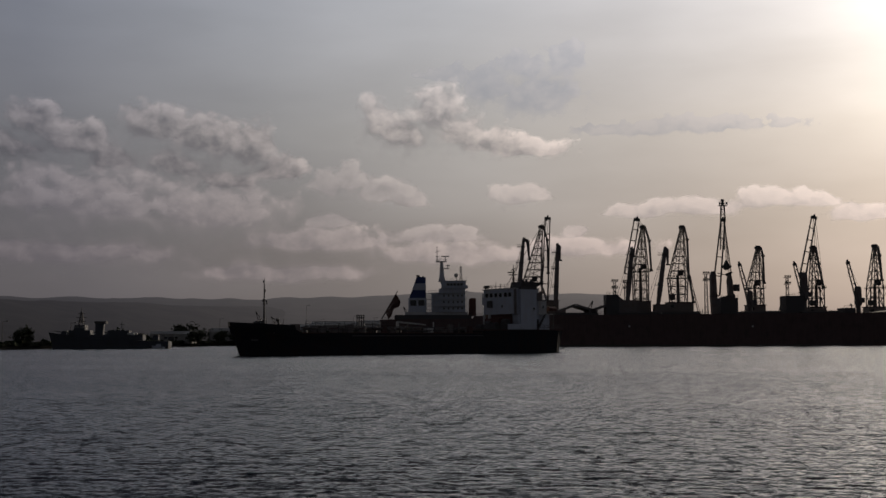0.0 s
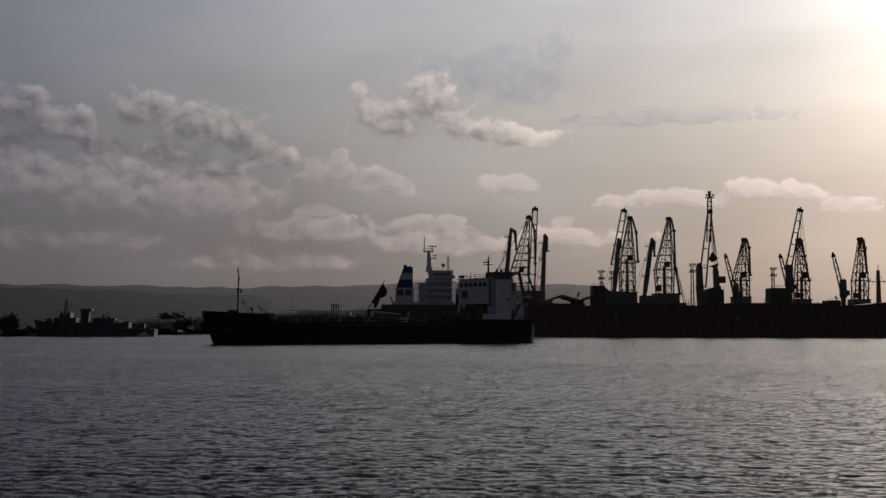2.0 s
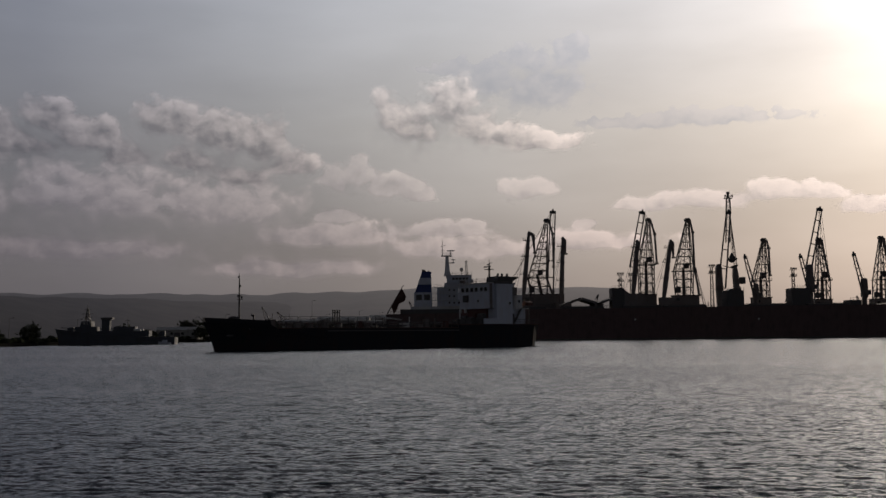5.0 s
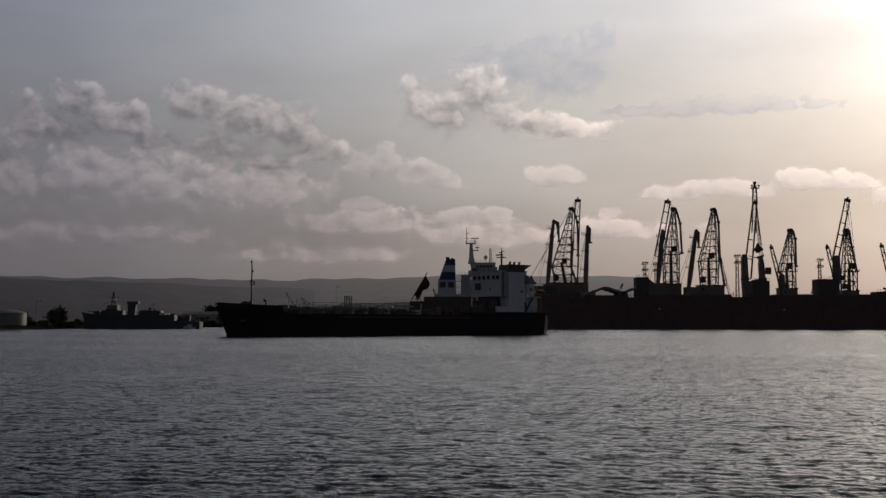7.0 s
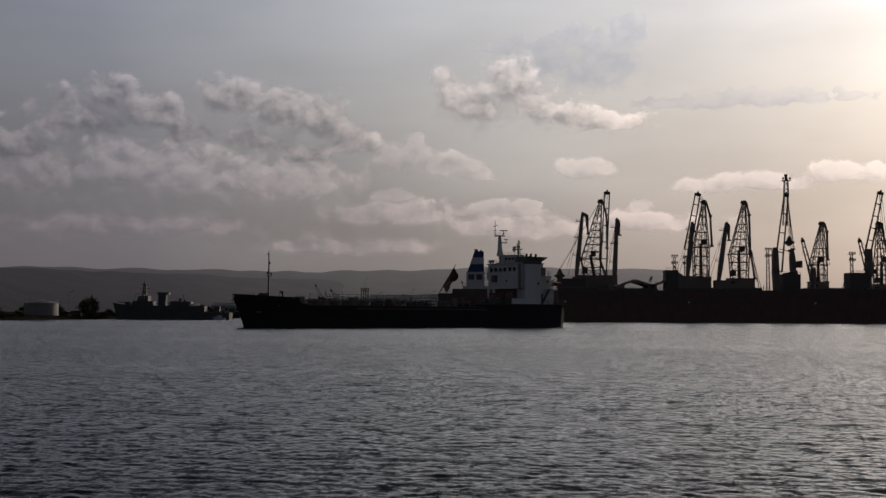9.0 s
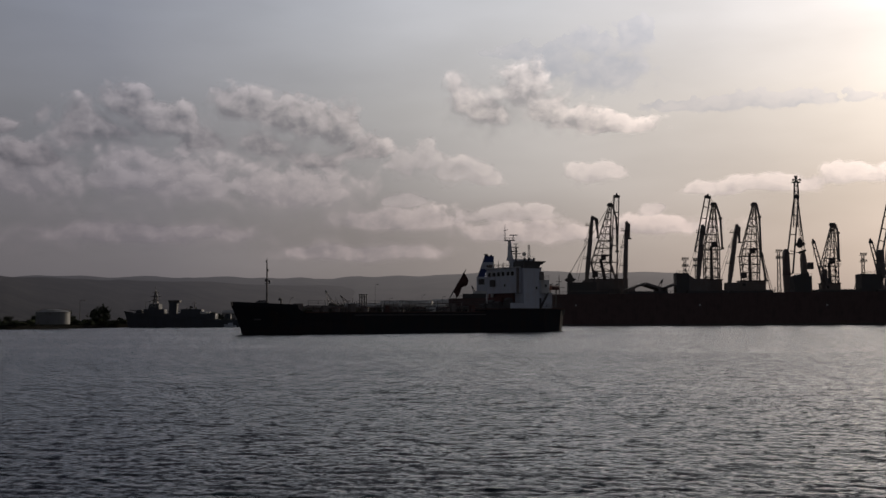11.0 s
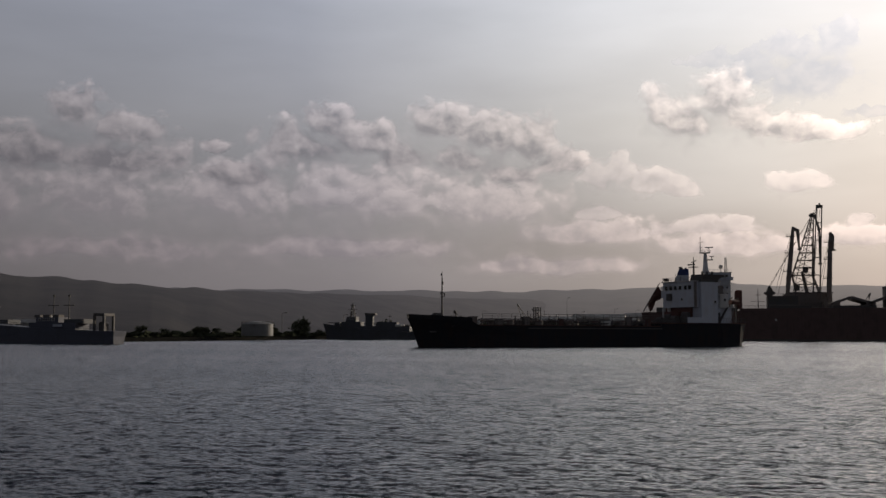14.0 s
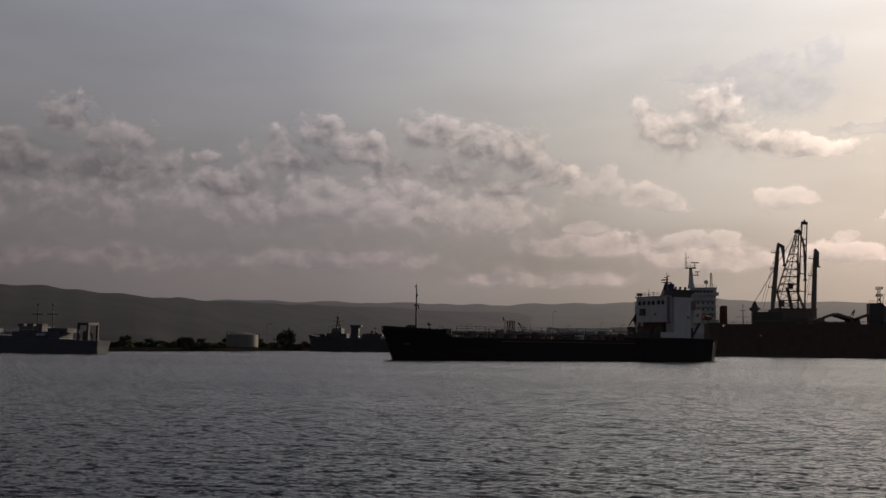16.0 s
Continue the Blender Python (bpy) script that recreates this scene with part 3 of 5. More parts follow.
    part("loading_hose", bar(bar(bar(B(), (4.6, 4.9, 4.6), (0.2, 5.2, 4.6), 0.34, 0.34, 8), (0.2, 5.2, 4.6), (-3.4, 4.6, 4.7), 0.34, 0.34, 8), (4.6, 4.9, 4.6), (5.4, 4.6, 5.0), 0.34, 0.34, 8), STEEL_DARK, t)
    # poop and house
    part("poop_deck", box(B(), -36.8, -14.1, -5.5, 5.5, 4.7, 4.95), DECK, t)
    part("lower_house", box(B(), -33.0, -24.2, -5.2, 5.2, 4.95, 8.3), WHITE, t, "white deckhouse")
    part("front_screen", box(B(), -24.2, -23.6, -5.4, 3.2, 4.95, 8.3), RED, t, "dark red front of the deckhouse")
    part("low_bulwark", box(B(), -24.4, -20.8, 5.75, 5.95, 4.95, 6.1), WHITE, t)
    for y in (-5.2, -3.4):
        part("pillar", box(B(), -23.3, -22.8, y - 0.25, y + 0.25, 4.95, 8.3), CREAM, t)
    for x, y, z in ((-21.5, -1.5, 6.9), (-20.6, 1.6, 6.5), (-22.2, 3.3, 7.3), (-21.2, -4.2, 6.2)):
        wn = part("winch", bar(B(), (x, y - 0.9, z - 0.6), (x, y + 0.9, z - 0.6), 1.1, 1.1, 10), STEEL_DARK, t)
        part("base", box(B(), x - 0.7, x + 0.7, y - 1.1, y + 1.1, 4.95, z - 0.9), STEEL_DARK, wn)
    part("storage_locker", box(B(), -22.8, -21.4, -3.0, 2.0, 4.95, 7.4), RED, t, "dark red deck locker")
    wh = part("wheelhouse", box(B(), -30.0, -23.0, -5.4, 5.2, 8.3, 13.7), WHITE, t, "white wheelhouse with a row of windows")
    part("roof", box(B(), -30.2, -22.7, -5.6, 5.3, 13.7, 13.9), CREAM, wh)
    window_row(wh, [(-23.0, y, 12.5) for y in (-4.2, -2.6, -1.0, 0.6, 2.4, 3.9)], (1.05, 0.85), ("x", 1))
    part("box_vent", box(B(), -23.0, -22.6, -3.8, -2.2, 9.8, 11.3), STEEL_DARK, wh, "dark square opening on the front")
    window_row(wh, [(-23.0, y, 10.0) for y in (1.2,)], (0.5, 0.5), ("x", 1))
    part("corner_rib", box(B(), -23.5, -22.95, 5.2, 5.5, 8.3, 13.7), STEEL, wh)
    bm = box(box(B(), -23.6, -23.2, -6.3, -5.4, 10.5, 12.0), -23.6, -23.2, -6.3, -6.2, 12.0, 13.0)
    part("bridge_wing", bm, WHITE, wh)
    # funnel casing, flush with the port side, with a flared dark top
    cs = part("funnel_casing", box(B(), -28.7, -24.3, 2.4, 6.0, 4.95, 13.6), WHITE, t, "tall plain white funnel casing")
    fn = part("funnel_top", loft(B(), [[(a, 2.4, z), (b, 2.4, z), (b, c, z), (a, c, z)] for a, b, c, z in ((-28.75, -24.25, 6.03, 13.6), (-28.9, -24.3, 6.05, 14.2), (-30.2, -24.5, 6.25, 15.0), (-30.4, -24.5, 6.3, 15.2))]), STEEL_DARK, cs, "flared dark funnel top")
    for x in (-28.6, -27.2, -26.0):
        part("exhaust", bar(B(), (x, 4.2, 15.1), (x - 0.2, 4.2, 15.9), 0.5, 0.5, 10), STEEL_DARK, cs)
    window_row(cs, [(-27.9, 6.0, 9.4)], (0.5, 0.5), ("y", 1))
    # after house
    ah = part("after_house", box(B(), -32.2, -28.7, -5.2, 5.2, 8.3, 11.2), CREAM, t, "grey-white after house")
    part("tank_box", box(B(), -30.3, -28.8, 4.3, 5.7, 11.2, 12.9), STEEL, ah)
    part("railing", rail(B(), [(-32.2, 5.2, 11.2), (-30.4, 5.2, 11.2)], 1.0, 0.9, 0.06), CREAM, ah)
    part("boat_deck", box(B(), -33.6, -28.7, -5.6, 5.7, 8.2, 8.35), CREAM, ah)
    part("side_door", box(B(), -29.9, -29.0, 5.2, 5.28, 4.98, 7.2), STEEL_DARK, t)
    window_row(ah, [(-31.2, 5.2, 9.9)], (0.5, 0.6), ("y", 1))
    part("stair", bar(bar(B(), (-29.2, 5.55, 5.0), (-31.4, 5.55, 8.3), 0.22), (-29.2, 5.85, 5.0), (-31.4, 5.85, 8.3), 0.22), STEEL_DARK, t)
    # roof gear
    ms = part("radar_mast", bar(B(), (-26.2, 1.2, 13.8), (-26.2, 1.2, 18.2), 0.5, 0.3, 8), STEEL_DARK, t, "short radar mast")
    part("platform", box(B(), -26.8, -25.4, 0.4, 2.0, 16.9, 17.05), STEEL_DARK, ms)
    part("scanner", bar(B(), (-25.6, 0.1, 17.5), (-25.6, 2.3, 17.5), 0.25), STEEL_DARK, ms)
    part("aerial", bar(B(), (-26.2, 1.2, 18.2), (-26.2, 1.2, 19.1), 0.1), STEEL_DARK, ms)
    part("yard", bar(B(), (-26.2, 0.3, 18.0), (-26.2, 2.1, 18.4), 0.12), STEEL_DARK, ms)
    part("railing", rail(B(), [(-29.5, -5.4, 13.9), (-22.9, -5.4, 13.9), (-22.9, 5.0, 13.9)], 0.8, 1.5, 0.05), STEEL, t)
    for x, y in ((-23.2, -4.9), (-23.2, -4.1)):
        part("searchlight", bar(bar(B(), (x, y, 13.8), (x, y, 14.3), 0.14), (x - 0.3, y, 14.4), (x + 0.3, y, 14.4), 0.55, 0.6, 10), STEEL_DARK, t)
    for y, h in ((-1.5, 1.6), (0.2, 1.1)):
        part("whip_aerial", bar(B(), (-23.4, y, 13.8), (-23.4, y, 13.9 + h), 0.07), STEEL_DARK, t)
    lb = part("lifeboat", loft(B(), [[(x, 4.9 - w, 9.0), (x, 4.9 + w, 9.0), (x, 4.9 + w * 1.1, 9.6), (x, 4.9, 10.0), (x, 4.9 - w * 1.1, 9.6)] for x, w in ((-35.4, 0.15), (-34.9, 0.7), (-33.6, 0.75), (-32.9, 0.5))]), RED, t, "small dark red boat")
    for x in (-35.0, -33.3):
        part("davit", bar(bar(B(), (x, 4.2, 4.95), (x, 4.3, 10.2), 0.2), (x, 4.3, 10.2), (x, 5.2, 10.4), 0.16), STEEL_DARK, lb)
    part("railing", rail(B(), [(-36.9, 5.0, 4.9), (-31, 5.8, 4.9), (-28.8, 5.9, 4.9)], 1.0, 1.6, 0.06), STEEL_DARK, t)
    part("railing", rail(B(), [(-36.6, 4.2, 4.9), (-37.2, 0, 4.9), (-36.6, -4.2, 4.9)], 1.0, 1.6, 0.06), STEEL_DARK, t)
    part("railing", rail(B(), [(-20.6, 5.9, 4.8), (-14.2, 5.95, 4.8)], 1.0, 1.6, 0.06), STEEL_DARK, t)
    part("ensign_staff", bar(B(), (-37.0, 0, 4.8), (-38.0, 0, 8.0), 0.12), STEEL_DARK, t)
    for s, z in ((1, 3.2), (-1, 3.2)):
        part("anchor", bar(bar(B(), (36.6, 2.3 * s, z + 0.8), (36.4, 2.15 * s, z - 0.5), 0.2), (35.9, 2.5 * s, z - 0.3), (37.0, 1.9 * s, z - 0.3), 0.3), STEEL_DARK, t)
    return t

# ---- the moored cargo ship: its stern to the west, its side to the water; x along, y away, z up ----
SIDE = 425.0


def deck_crane(parent, x, top, base, w, jib_to, rail_w, label="", foot_dx=0.0):
    """Pedestal, slewing column and a ladder jib luffed up."""
    c = part("deck_crane", bar(B(), (x, 12, base), (x, 12, base + (top - base) * 0.35), w * 0.8, w * 0.8, 14), STEEL, parent, label)
    part("column", loft(B(), [[(x - w / 2, 12 - w / 2, base + (top - base) * 0.35), (x + w / 2, 12 - w / 2, base + (top - base) * 0.35), (x + w / 2, 12 + w / 2, base + (top - base) * 0.35), (x - w / 2, 12 + w / 2, base + (top - base) * 0.35)],
                              [(x - w * 0.45, 12 - w * 0.4, top - 0.6), (x + w * 0.45, 12 - w * 0.4, top - 0.6), (x + w * 0.45, 12 + w * 0.4, top - 0.6), (x - w * 0.45, 12 + w * 0.4, top - 0.6)],
                              [(x - w * 0.3, 12 - w * 0.3, top), (x + w * 0.3, 12 - w * 0.3, top), (x + w * 0.3, 12 + w * 0.3, top), (x - w * 0.3, 12 + w * 0.3, top)]]), STEEL, c)
    part("cab", box(B(), x + w * 0.5, x + w * 0.5 + 1.1, 11, 12.4, base + (top - base) * 0.42, base + (top - base) * 0.42 + 1.9), STEEL_DARK, c)
    part("ladder", rail(B(), [(x - w * 0.55, 11.2, base), (x - w * 0.55, 11.2, base + 0.2)], top - base, 1.0, 0.08), STEEL_DARK, c)
    foot = Vector((x - 0.1 * w + foot_dx, 10.6, base + (top - base) * 0.3))
    ladder_jib(c, foot, Vector((jib_to[0], 10.6, jib_to[1])), rail_w, rail_w * 0.65, 6)
    bm = B()
    for s in (-0.3, 0.3):
        bar(bm, (x + s, 12, top), (jib_to[0] + s, 10.6, jib_to[1]), 0.06)
    bar(bm, (jib_to[0], 10.6, jib_to[1]), (jib_to[0], 10.6, jib_to[1] - 6), 0.06)
    part("cable", bm, STEEL_DARK, c)
    return c


def ladder_jib(parent, a, b, w0, w1, rungs, thick=0.5):
    """Two box rails joined by rungs, with a sheave head: seen flat on."""
    d = (b - a).normalized()
    side = Vector((d.z, 0, -d.x))
    j = B()
    for s in (-1, 1):
        bar(j, a + side * w0 / 2 * s, b + side * w1 / 2 * s, thick, thick * 0.75)
    for k in range(rungs + 1):
        f = k / rungs
        p, w = a.lerp(b, f), w0 + (w1 - w0) * f
        bar(j, p - side * w / 2, p + side * w / 2, thick * 0.6)
    jib = part("jib", j, STEEL, parent)
    part("head", bar(bar(B(), b - d * 0.5 - side * w1 * 0.65, b - d * 0.5 + side * w1 * 0.65, 1.1), b, b + d * 0.9, 0.9, 0.6, 8), STEEL_DARK, jib)
    return jib


def cargo_ship():
    s = thing("cargo_ship", 0, SIDE, 0, 0, "long brown-hulled bulk carrier moored along the quay", "ship")
    st = ((-23.5, 5.5, 3.5, 10.6, -1.0), (-21.5, 9.0, 7.0, 10.6, -0.6), (-14.0, 13.0, 12.5, 10.6, 0), (-2.0, 14.0, 14.0, 10.6, 0), (12.0, 14.0, 14.0, 10.8, 0), (12.2, 14.0, 14.0, 11.8, 0),
          (100.0, 14.0, 14.0, 12.2, 0), (165.0, 14.0, 14.0, 12.5, 0), (182.0, 12.0, 10.0, 14.2, 0.6), (194.0, 6.0, 3.5, 15.0, 2.5), (199.0, 0.8, 0.3, 15.4, 4.5))
    rings = [[(x, y + 14.0, z) for x, y, z in r] for r in hull_rings(st, -5)]
    part("hull", loft(B(), rings), HULL_RED, s, "dull brown-red hull side")
    # plates of the side, weld seams showing
    seam = B()
    for k in range(17):
        x = 2 + k * 10.0
        box(seam, x - 0.05, x + 0.05, -0.03, 0.02, 0.3, 11.7)
    for z in (3.4, 7.6):
        box(seam, -1, 164, -0.03, 0.02, z - 0.05, z + 0.05)
    part("weld_seams", seam, HULL_RED, s)
    part("boot_line", box(B(), -1, 164, -0.04, 0.02, -0.5, 0.5), STEEL_DARK, s, "dark band at the waterline")
    part("railing", rail(B(), [(12.5, 0.4, 11.8), (165, 0.4, 12.4)], 1.05, 2.4, 0.08), STEEL_DARK, s)
    for x, z in ((24.5, 7.6), (71.0, 7.6), (118.0, 7.4)):
        part("fairlead", bar(B(), (x, -0.05, z), (x, 0.2, z), 0.7, 0.7, 12), CREAM, s)
    # stern, house, funnel
    part("poop_deck", box(B(), -18.5, 11.0, 2.0, 26, 10.6, 12.3), STEEL_DARK, s, "dark deckhouse round the stern")
    part("poop_house", box(B(), -14.6, 9.6, 4.0, 24, 12.3, 13.4), CREAM, s)
    part("railing", rail(B(), [(-22.6, 8.0, 10.6), (-15, 2.2, 10.6)], 1.1, 1.6, 0.08), STEEL_DARK, s)
    part("railing", rail(B(), [(-14.4, 4.0, 13.4), (9.4, 4.0, 13.4)], 1.0, 1.6, 0.07), CREAM, s)
    cas = part("funnel_casing", box(B(), -13.3, -6.4, 6, 15, 13.4, 18.9), WHITE, s, "white funnel casing with dark openings")
    window_row(cas, [(-11.4, 6, 17.0), (-8.3, 6, 17.0)], (2.3, 2.2), ("y", -1))
    fn = part("funnel", loft(B(), [[(-13.0 + d0, 7, z), (-6.6, 7, z), (-6.6, 14, z), (-13.0 + d0, 14, z)] for z, d0 in ((18.9, 0.0), (22.0, 1.1))]), BLUE, s, "blue funnel with a white band and black top")
    part("band", loft(B(), [[(-13.05 + d0, 6.95, z), (-6.55, 6.95, z), (-6.55, 14.05, z), (-13.05 + d0, 14.05, z)] for z, d0 in ((22.0, 1.1), (24.6, 2.0))]), WHITE, fn)
    part("top", loft(B(), [[(-13.0 + d0, 7, z), (-6.6, 7, z), (-6.6, 14, z), (-13.0 + d0, 14, z)] for z, d0 in ((24.6, 2.0), (27.0, 2.8))]), BLUE, fn)
    part("exhaust", box(box(B(), -10.0, -8.6, 9, 12, 26.9, 27.9, lean=-0.5), -8.2, -7.4, 9, 11, 26.9, 27.5), STEEL_DARK, fn)
    house = part("house", box(B(), -1.5, 8.6, 3.0, 25, 13.4, 22.4), WHITE, s, "white accommodation block of several storeys")
    part("house_front", box(B(), -4.4, -1.5, 6, 22, 13.4, 20.8), WHITE, house)
    for k, z in enumerate((15.7, 18.2, 20.6)):
        part("gallery", rail(box(B(), -6.4 + k * 0.4, 9.2, 1.6, 3.0, z - 0.12, z), [(-6.4 + k * 0.4, 1.6, z), (9.2, 1.6, z)], 1.0, 1.4, 0.07), CREAM, house)
        window_row(house, [(x, 3.0, z - 1.0) for x in (0.4, 2.2, 4.0, 5.8, 7.4)], (0.55, 0.7), ("y", -1))
    br = part("bridge", box(B(), -0.6, 8.9, 2.2, 26, 22.4, 25.2), WHITE, s, "bridge with dark windows")
    window_row(br, [(x, 2.2, 23.9) for x in (2.0, 3.3, 4.6, 5.9, 7.2)], (1.0, 0.9), ("y", -1))
    part("roof", box(B(), -0.9, 9.1, 1.9, 26.3, 25.2, 25.4), CREAM, br)
    part("railing", rail(B(), [(-0.8, 2.0, 25.4), (9.0, 2.0, 25.4)], 1.0, 1.3, 0.07), CREAM, br)
    part("wing", box(B(), 7.2, 9.6, 0.4, 2.2, 22.3, 23.5), WHITE, br)
    ms = part("radar_mast", loft(B(), [[(x0, 9, z), (x1, 9, z), (x1, 10.2, z), (x0, 10.2, z)] for z, x0, x1 in ((25.3, -1.7, 1.2), (27.5, -1.3, 0.6), (33.0, -1.0, 0.1))]), WHITE, s, "tapered radar mast with platforms")
    part("platform", rail(box(B(), -2.6, 1.5, 7.5, 11, 33.0, 33.3), [(-2.6, 7.5, 33.3), (1.5, 7.5, 33.3)], 0.9, 1.0, 0.08), CREAM, ms)
    part("platform", box(B(), 0.1, 2.5, 8.4, 10.4, 30.3, 30.6), CREAM, ms)
    part("scanner", bar(bar(B(), (1.0, 9, 33.3), (1.0, 9, 35.0), 0.3), (-0.5, 9, 35.2), (2.6, 9, 35.2), 0.4), CREAM, ms)
    part("scanner", bar(bar(B(), (2.0, 9, 30.6), (2.0, 9, 31.6), 0.3), (1.2, 9, 31.7), (2.8, 9, 31.7), 0.3), CREAM, ms)
    part("pole", bar(bar(bar(B(), (-2.2, 9, 33.2), (-2.2, 9, 39.4), 0.34, 0.16, 6), (-2.9, 9, 36.8), (-1.0, 9, 37.4), 0.16), (-3.0, 9, 35.2), (-1.4, 9, 35.2), 0.14), CREAM, ms)
    an = part("aerial_mast", lattice(B(), (6.6, 7.6, 9, 10, 25.4), (6.8, 7.3, 9.2, 9.8, 31.2), 6, 0.12), CREAM, s, "lattice aerial mast")
    dm = part("satellite_dome", bar(B(), (5.2, 8, 25.4), (5.2, 8, 27.2), 0.2), CREAM, s)
    bm = B()
    bmesh.ops.create_uvsphere(bm, u_segments=12, v_segments=8, radius=0.8, matrix=Matrix.Translation((5.2, 8, 27.7)))
    part("dome", bm, CREAM, dm, smooth=True)
    part("vent_post", loft(B(), [[(x0, 9, z), (x1, 9, z), (x1, 11.5, z), (x0, 11.5, z)] for z, x0, x1 in ((11.8, 10.0, 12.9), (18.4, 10.2, 12.9), (18.9, 10.9, 12.7))]), RED, s, "tall rust-red vent trunk")
    lm = part("light_mast", bar(B(), (18.6, 8, 11.8), (18.6, 8, 19.4), 0.4, 0.2, 8), STEEL, s, "slim deck mast with crosstrees")
    part("crosstree", bar(bar(B(), (16.0, 8, 14.6), (21.0, 8, 14.6), 0.14), (17.4, 8, 17.0), (19.8, 8, 17.0), 0.14), STEEL, lm)
    # ensign on its staff
    part("ensign_staff", bar(B(), (-23.9, 10, 10.9), (-17.6, 10, 21.9), 0.4, 0.26, 6), STEEL_DARK, s, "raked ensign staff")
    # hatches: coamings, folded covers
    for k, x in enumerate((30.0, 52.5, 75.0, 92.0, 124.0, 146.0)):
        h = part("hatch_coaming", box(B(), x - 7.5, x + 7.5, 5, 23, 11.9, 12.9), STEEL_DARK, s)
        if k == 1:
            for xa, za, xb, zb in ((x - 8.0, 13.0, x - 1.2, 15.5), (x - 1.0, 15.5, x + 7.2, 12.9), (x + 4.2, 12.9, x + 10.6, 15.2)):
                d = Vector((xb - xa, 0, zb - za)).normalized()
                up = Vector((-d.z, 0, d.x)) * 0.9
                p, q = Vector((xa, 5.5, za)), Vector((xb, 5.5, zb))
                loft_bm = loft(B(), [[p, p + up, p + up + Vector((0, 17, 0)), p + Vector((0, 17, 0))], [q, q + up, q + up + Vector((0, 17, 0)), q + Vector((0, 17, 0))]])
                part("hatch_cover", loft_bm, STEEL, h, "folding cover tilted up")
        else:
            for i in range(4):
                part("hatch_cover", box(B(), x - 7.3 + i * 3.7, x - 3.7 + i * 3.7, 5.2, 22.8, 12.9, 13.3), STEEL, h)
    # deck houses and cranes
    for x0, x1, z in ((63.6, 68.4, 20.0), (108.2, 114.8, 18.6), (133.4, 140.6, 19.3), (156.0, 160.4, 14.5), (22.0, 33.0, 16.6)):
        d = part("deckhouse", box(B(), x0, x1, 8, 16, 11.9, z), STEEL_DARK, s, "square dark steel deckhouse")
        part("railing", rail(B(), [(x0, 8, z), (x1, 8, z)], 0.9, 1.2, 0.07), STEEL_DARK, d)
        part("door", box(B(), x0 + 0.6, x0 + 1.5, 7.94, 8.0, 11.9, 13.9), STEEL_DARK, d)
        part("vent", bar(bar(B(), (x1 - 0.8, 10, z), (x1 - 0.8, 10, z + 1.0), 0.4, 0.4, 8), (x1 - 0.8, 10, z + 1.0), (x1 - 1.3, 10, z + 1.5), 0.6, 0.7, 8), STEEL_DARK, d)
    part("chute", loft(B(), [[(a, y, z), (b, y, z2), (b, y, 11.9), (a, y, 11.9)] for a, z, b, z2, y in ((68.4, 19.4, 75.5, 14.2, 8.5), (68.4, 19.4, 75.5, 14.2, 14.5))]), STEEL, s, "sloping steel chute")
    deck_crane(s, 120.6, 21.4, 11.9, 2.0, (116.3, 32.0), 1.5, "small deck crane")
    deck_crane(s, 141.8, 28.6, 11.9, 2.6, (137.9, 32.0), 1.5, "deck crane beside a deckhouse")
    deck_crane(s, 163.0, 23.0, 11.9, 2.3, (158.8, 32.6), 1.5, "small deck crane")
    fm = part("foremast", bar(B(), (177.0, 12, 12), (177.0, 12, 26.5), 2.0, 1.2, 10), STEEL, s, "stout foremast")
    part("crosstree", bar(bar(B(), (173.5, 12, 22), (181.5, 12, 22), 0.3), (177.0, 12, 26.5), (177.0, 12, 29), 0.2), STEEL, fm)
    part("stay", bar(bar(B(), (177, 12, 25), (186, 12, 14), 0.1), (177, 12, 25), (169, 12, 12.5), 0.1), STEEL_DARK, fm)
    return s


def ensign(m):
    """The ship's red flag, blown out below its staff in folds, in rigid strips."""
    f = new("flag")
    f.matrix_basis = m
    tagged(f, "large dark red ensign blowing from the stern staff", "flag")
    strips = []
    n = 5
    for k in range(n):
        bm = B()
        rows = []
        for j in range(9):
            u = j / 8
            ring = []
            for v in (k / n, (k + 1) / n):
                reach = 3.9 - 1.0 * u + 0.35 * math.sin(u * 9)
                x = -4.3 * u + 0.42 * reach * v + 0.15 * math.sin(u * 11) * v
                z = -7.2 * u - 0.8 * reach * v + 0.3 * math.sin(u * 8 + v * 3) * v
                y = 0.5 * math.sin(v * 7 + u * 5) * (0.2 + v)
                ring.append(Vector((x, y, z)))
            rows.append([ring[0], ring[1], ring[1] + Vector((0, 0.06, 0)), ring[0] + Vector((0, 0.06, 0))])
        loft(bm, rows)
        strips.append(part("cloth", bm, FLAG_RED, f))
    return f, strips


# ---- the port's cranes on the quay ----


def portal(c, x0, x1, z0, z1, y0=0.0, y1=10.0):
    for x in (x0, x1):
        for y in (y0, y1):
            leg = part("leg", bar(B(), (x, y, z0), (x + ((x0 + x1) / 2 - x) * 0.25, y, z1), 1.3, 1.0), STEEL, c)
            part("bogie", box(B(), x - 1.6, x + 1.6, y - 0.5, y + 0.5, z0, z0 + 0.9), STEEL_DARK, leg)
    part("portal_beam", box(B(), x0, x1, y0, y1, z1, z1 + 1.4), STEEL, c)


